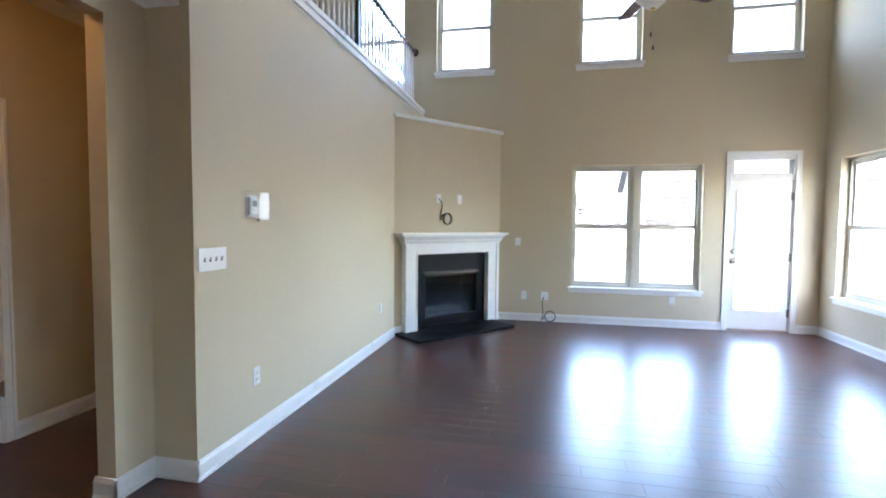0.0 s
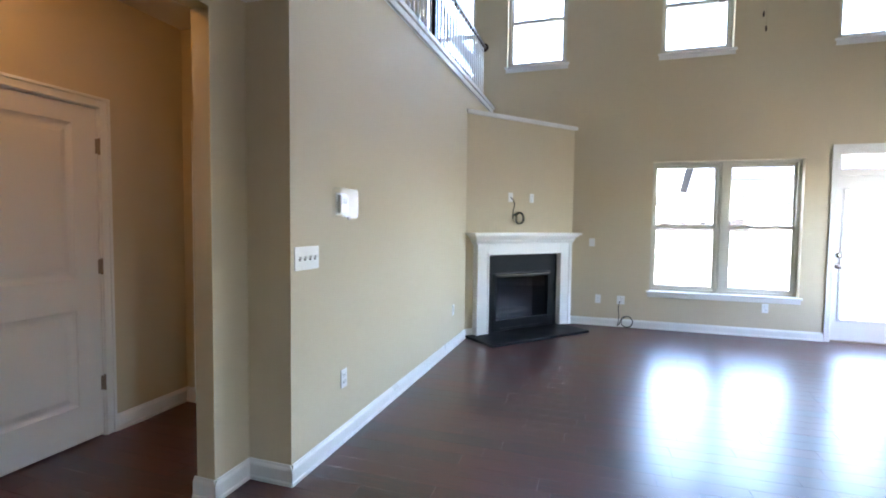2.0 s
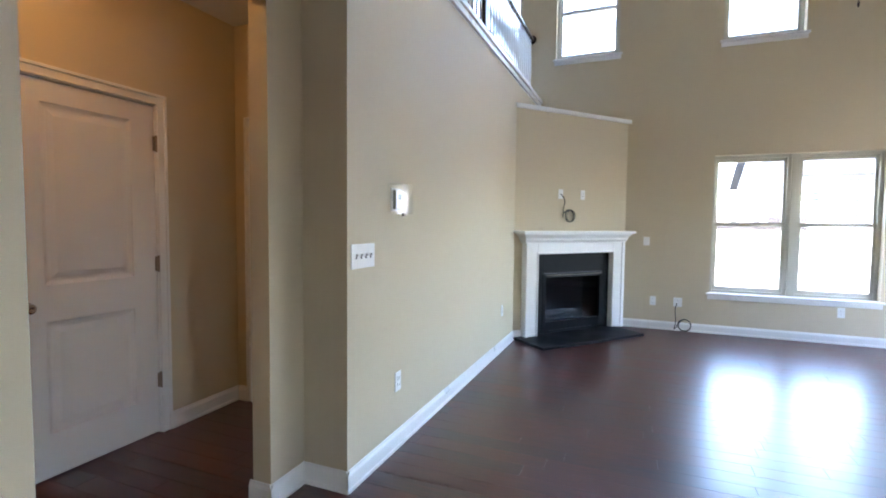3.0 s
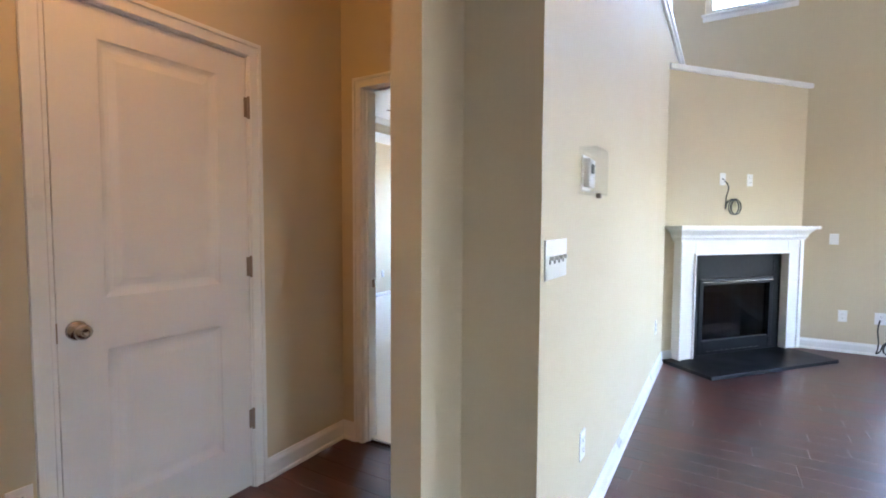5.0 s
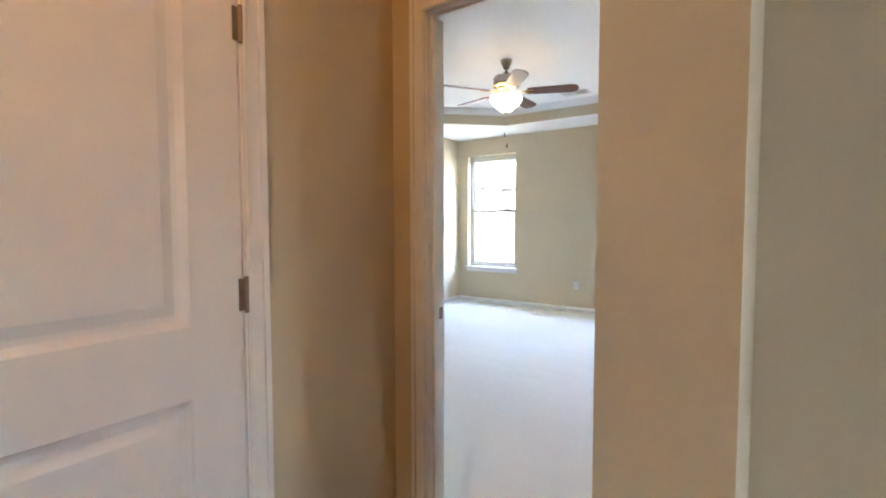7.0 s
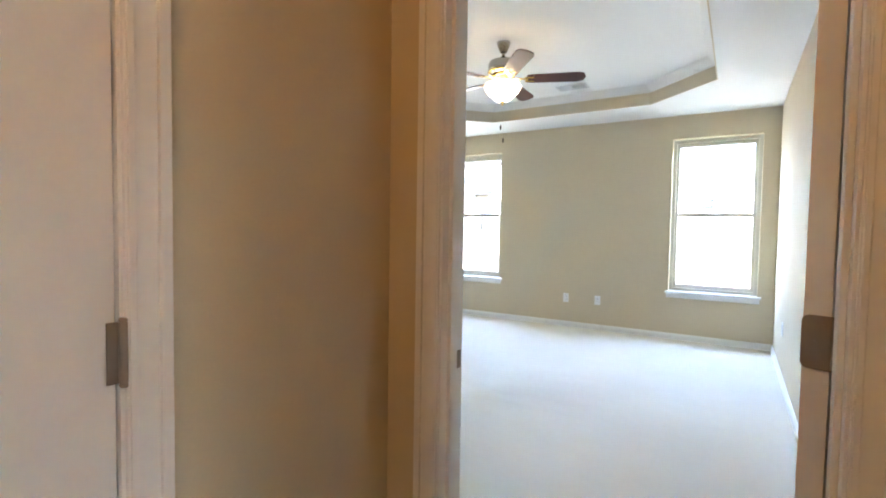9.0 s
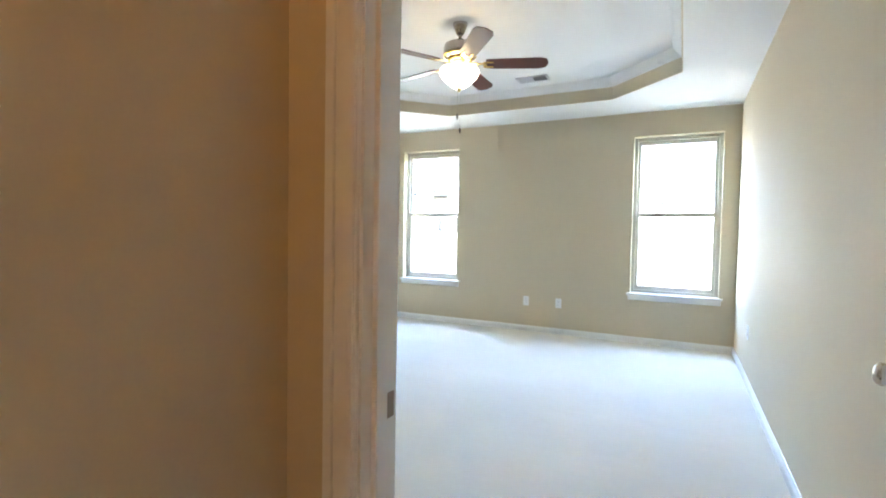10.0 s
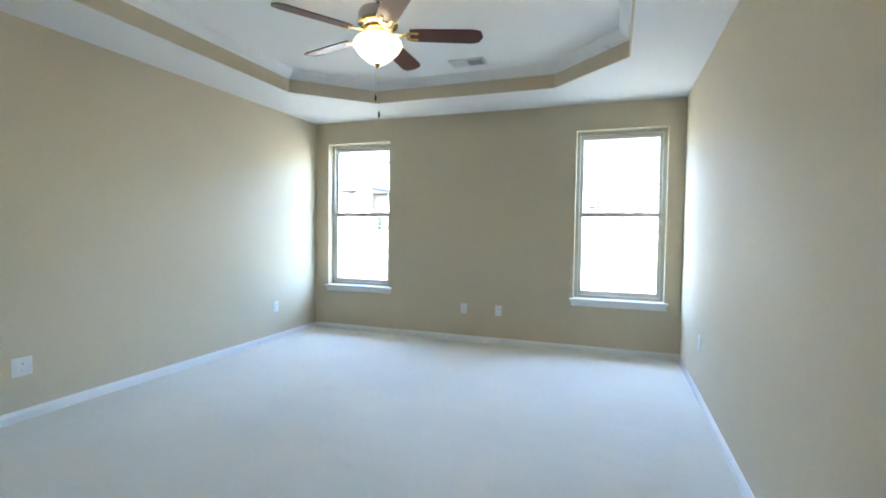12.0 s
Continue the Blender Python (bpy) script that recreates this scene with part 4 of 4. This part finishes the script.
def house(label, x0, x1, y0, y1, base, eave, ridge, windows, porch=None):
    """A neighbour's house with lap siding, a gabled roof along x, windows or dark stand-ins (x, z, w, h) on its near
    side and maybe a porch (x0, x1).
    """
    t = thing("house", label, "house", "neighbouring houses", pose(0, 0, 0))
    holes = [(x - w / 2, y0 - 1, z, x + w / 2, y0 + 0.2, z + h) for x, z, w, h in windows]
    cut_x = [x0, x1] + [h[i] for h in holes for i in (0, 3)]
    cut_z = [base - 0.4, eave] + [h[i] for h in holes for i in (2, 5)]
    part("wall", cells(cut_x, [y0, y0 + 0.2, y1], cut_z, holes), siding, t)
    sd = bmesh.new()
    z = base + 0.1
    while z < eave - 0.1:
        edges = sorted([(h[0] - 0.1, h[3] + 0.1) for h in holes if h[2] - 0.15 < z < h[5] + 0.1])
        a = x0
        for lo, hi in edges + [(x1, x1)]:
            if lo > a:
                box(sd, a, y0 - 0.02, z, lo, y0 - 0.001, z + 0.02)
            a = max(a, hi)
        z += 0.18
    part("lap_siding", sd, siding, t)
    rf = bmesh.new()
    ym, o = (y0 + y1) / 2, 0.45
    pts = [(y0 - o, eave - 0.15), (ym, ridge), (y1 + o, eave - 0.15), (y1 + o, eave + 0.05), (ym, ridge + 0.22), (y0 - o, eave + 0.05)]
    ends = [[rf.verts.new((x, yy, zz)) for yy, zz in pts] for x in (x0 - o, x1 + o)]
    for i in range(6):
        rf.faces.new((ends[0][i], ends[0][(i + 1) % 6], ends[1][(i + 1) % 6], ends[1][i]))
    rf.faces.new(ends[0]), rf.faces.new(ends[1])
    part("roof", rf, roof_mat, t)
    for gx in (x0, x1 - 0.2):
        gb = bmesh.new()
        tri = [[gb.verts.new((xx, yy, zz)) for yy, zz in ((y0, eave), (y1, eave), (ym, ridge - 0.02))] for xx in (gx, gx + 0.2)]
        gb.faces.new(tri[0]), gb.faces.new(tri[1])
        for i in range(3):
            gb.faces.new((tri[0][i], tri[0][(i + 1) % 3], tri[1][(i + 1) % 3], tri[1][i]))
        part("gable", gb, siding, t)
    part("gutter", boxed(x0 - o, y0 - o - 0.12, eave - 0.17, x1 + o, y0 - o, eave - 0.03, bevel=0.02), roof_mat, t, "grey gutter along the eave")
    # Some entries are no windows: dark panes for a shaded porch opening and bars.
    for x, z, w, h in windows:
        wf = bmesh.new()
        for dims in ((x - w / 2 - 0.1, y0 - 0.04, z - 0.1, x - w / 2, y0 + 0.03, z + h + 0.1), (x + w / 2, y0 - 0.04, z - 0.1, x + w / 2 + 0.1, y0 + 0.03, z + h + 0.1), (x - w / 2, y0 - 0.04, z - 0.1, x + w / 2, y0 + 0.03, z), (x - w / 2, y0 - 0.04, z + h, x + w / 2, y0 + 0.03, z + h + 0.1), (x - w / 2, y0, z + h / 2 - 0.03, x + w / 2, y0 + 0.03, z + h / 2 + 0.03)):
            box(wf, *dims)
        wd = part("window", wf, trim_white, t)
        part("pane", boxed(x - w / 2, y0 + 0.06, z, x + w / 2, y0 + 0.08, z + h), shade_glass, wd)
    if porch:
        a, b, pe, pk = porch
        pf = bmesh.new()
        ends = [[pf.verts.new((x, yy, zz)) for x, zz in ((a - 0.3, pe), ((a + b) / 2, pk), (b + 0.3, pe), (b + 0.3, pe + 0.16), ((a + b) / 2, pk + 0.2), (a - 0.3, pe + 0.16))] for yy in (y0 - 2.6, y0 + 0.1)]
        for i in range(6):
            pf.faces.new((ends[0][i], ends[0][(i + 1) % 6], ends[1][(i + 1) % 6], ends[1][i]))
        pf.faces.new(ends[0]), pf.faces.new(ends[1])
        part("porch_roof", pf, roof_mat, t)
        gb = bmesh.new()
        gv = [[gb.verts.new((x, yy, zz)) for x, zz in ((a - 0.1, pe + 0.02), (b + 0.1, pe + 0.02), ((a + b) / 2, pk))] for yy in (y0 - 2.5, y0 - 2.4)]
        gb.faces.new(gv[0]), gb.faces.new(gv[1])
        for i in range(3):
            gb.faces.new((gv[0][i], gv[0][(i + 1) % 3], gv[1][(i + 1) % 3], gv[1][i]))
        part("porch_gable", gb, siding, t)
        for x in (a, b):
            part("porch_post", boxed(x - 0.1, y0 - 2.5, base - 0.5, x + 0.1, y0 - 2.3, pe + 0.02), trim_white, t)
        part("porch_door", boxed((a + b) / 2 + 0.45, y0 - 0.06, base, (a + b) / 2 + 0.75, y0 - 0.001, base + 2.0), shade_glass, t, "dark glazed porch door")
        # Dark sheet added to paint the shade at the back of the porch.
        part("porch_recess_shade", boxed((a + b) / 2 + 0.1, y0 - 0.04, base + 1.2, b, y0 - 0.001, pe), shade_glass, t, "dark sheet standing in for the shade in the porch recess")
    return t


# Window entry 9.38 paints a shaded porch opening; 11.88, 12.18 stand for dark bars.
house("pale sided house with grey roof across the yard", 6.1, 17.5, 30, 40, 1.25, 4.05, 7.2, [(7.01, 2.62, 0.65, 0.5), (7.745, 2.62, 0.56, 0.5), (9.38, 1.8, 0.44, 1.95), (11.3, 2.48, 0.3, 0.73), (11.88, 2.1, 0.14, 1.1), (12.18, 2.1, 0.14, 1.1)])
house("pale house with a broad grey roof and small window", -8.5, 0.4, 30, 40, 1.25, 3.9, 8.0, [(-3.75, 2.44, 0.6, 0.57)])
house("two-storey pale house with a gabled porch", -26, -12, 30, 41, 1.25, 5.5, 9.0, [(-19.1, 2.5, 0.55, 0.8)], (-18.2, -16.0, 3.5, 4.3))
house("small distant gabled house", 3.6, 6.3, 62, 70, 1.4, 4.0, 5.2, [(4.6, 2.6, 0.7, 0.9)])

fence = thing("yard_fence", "low weathered dark board fence across the yard", "fence", "", pose(0, 0, 0))
x = -1.5
i = 0
while x < 6.6:
    h = 0.42 + 0.05 * math.sin(i * 2.3) + (0.22 if x > 5.1 else 0)
    part("board", boxed(x, 27.4, 1.0, x + 0.30, 27.45, 1.12 + h), fence_mat, fence)
    x += 0.31
    i += 1
rf = thing("metal_fence", "thin black metal fence in front of the porch", "fence", "", pose(0, 0, 0))
part("rail", boxed(-19.5, 27.4, 1.95, -12.9, 27.44, 1.99), black_metal, rf)
for i in range(7):
    part("post", boxed(-19.53 + i * 1.08, 27.38, 0.9, -19.47 + i * 1.08, 27.44, 2.05), black_metal, rf)

# ---- hardwood planks ----
PW = 0.1245


def plank_mesh(length):
    bm = boxed(0, 0, -0.012, length, PW - 0.0007, 0.0)
    top = [v for v in bm.verts if v.co.z > -0.001]
    es = [e for e in bm.edges if e.verts[0] in top and e.verts[1] in top]
    bmesh.ops.bevel(bm, geom=es, offset=0.0006, segments=1, affect="EDGES")
    me = bpy.data.meshes.new("plank")
    bm.to_mesh(me)
    bm.free()
    me.materials.append(hardwood)
    return me


floor = tagged(new("floor"), "glossy dark brown hardwood plank floor", "floor", kind="structure")
LENGTHS = [0.45, 0.62, 0.78, 0.95, 1.1, 1.25]
MESHES = [plank_mesh(v - 0.0010) for v in LENGTHS]
rng = random.Random(5)
rest_v, rest_f, count = [], [], 0
row = 0
yy = SOUTH
while yy < YB + 0.1:
    x = (-3.25 if yy + PW < 3.43 else -1.80) - rng.random() * 0.4
    while x < XR + 0.1:
        k = rng.randrange(len(LENGTHS))
        length = LENGTHS[k]
        if True:
            if count < 295 and 2.2 < yy < 7.2 and x > -2.0:
                o = new("plank", MESHES[k])
                o.parent = floor
                o.location = (x, yy, 0)
                count += 1
            else:
                b0 = len(rest_v)
                for v in MESHES[k].vertices:
                    rest_v.append((v.co.x + x, v.co.y + yy, v.co.z))
                rest_f.extend([tuple(b0 + i for i in p.vertices) for p in MESHES[k].polygons])
        x += length
    yy += PW
me = bpy.data.meshes.new("far_planks")
me.from_pydata(rest_v, [], rest_f)
me.materials.append(hardwood)
o = new("far_planks", me)
o.parent = floor
tagged(o, kind="stuff")
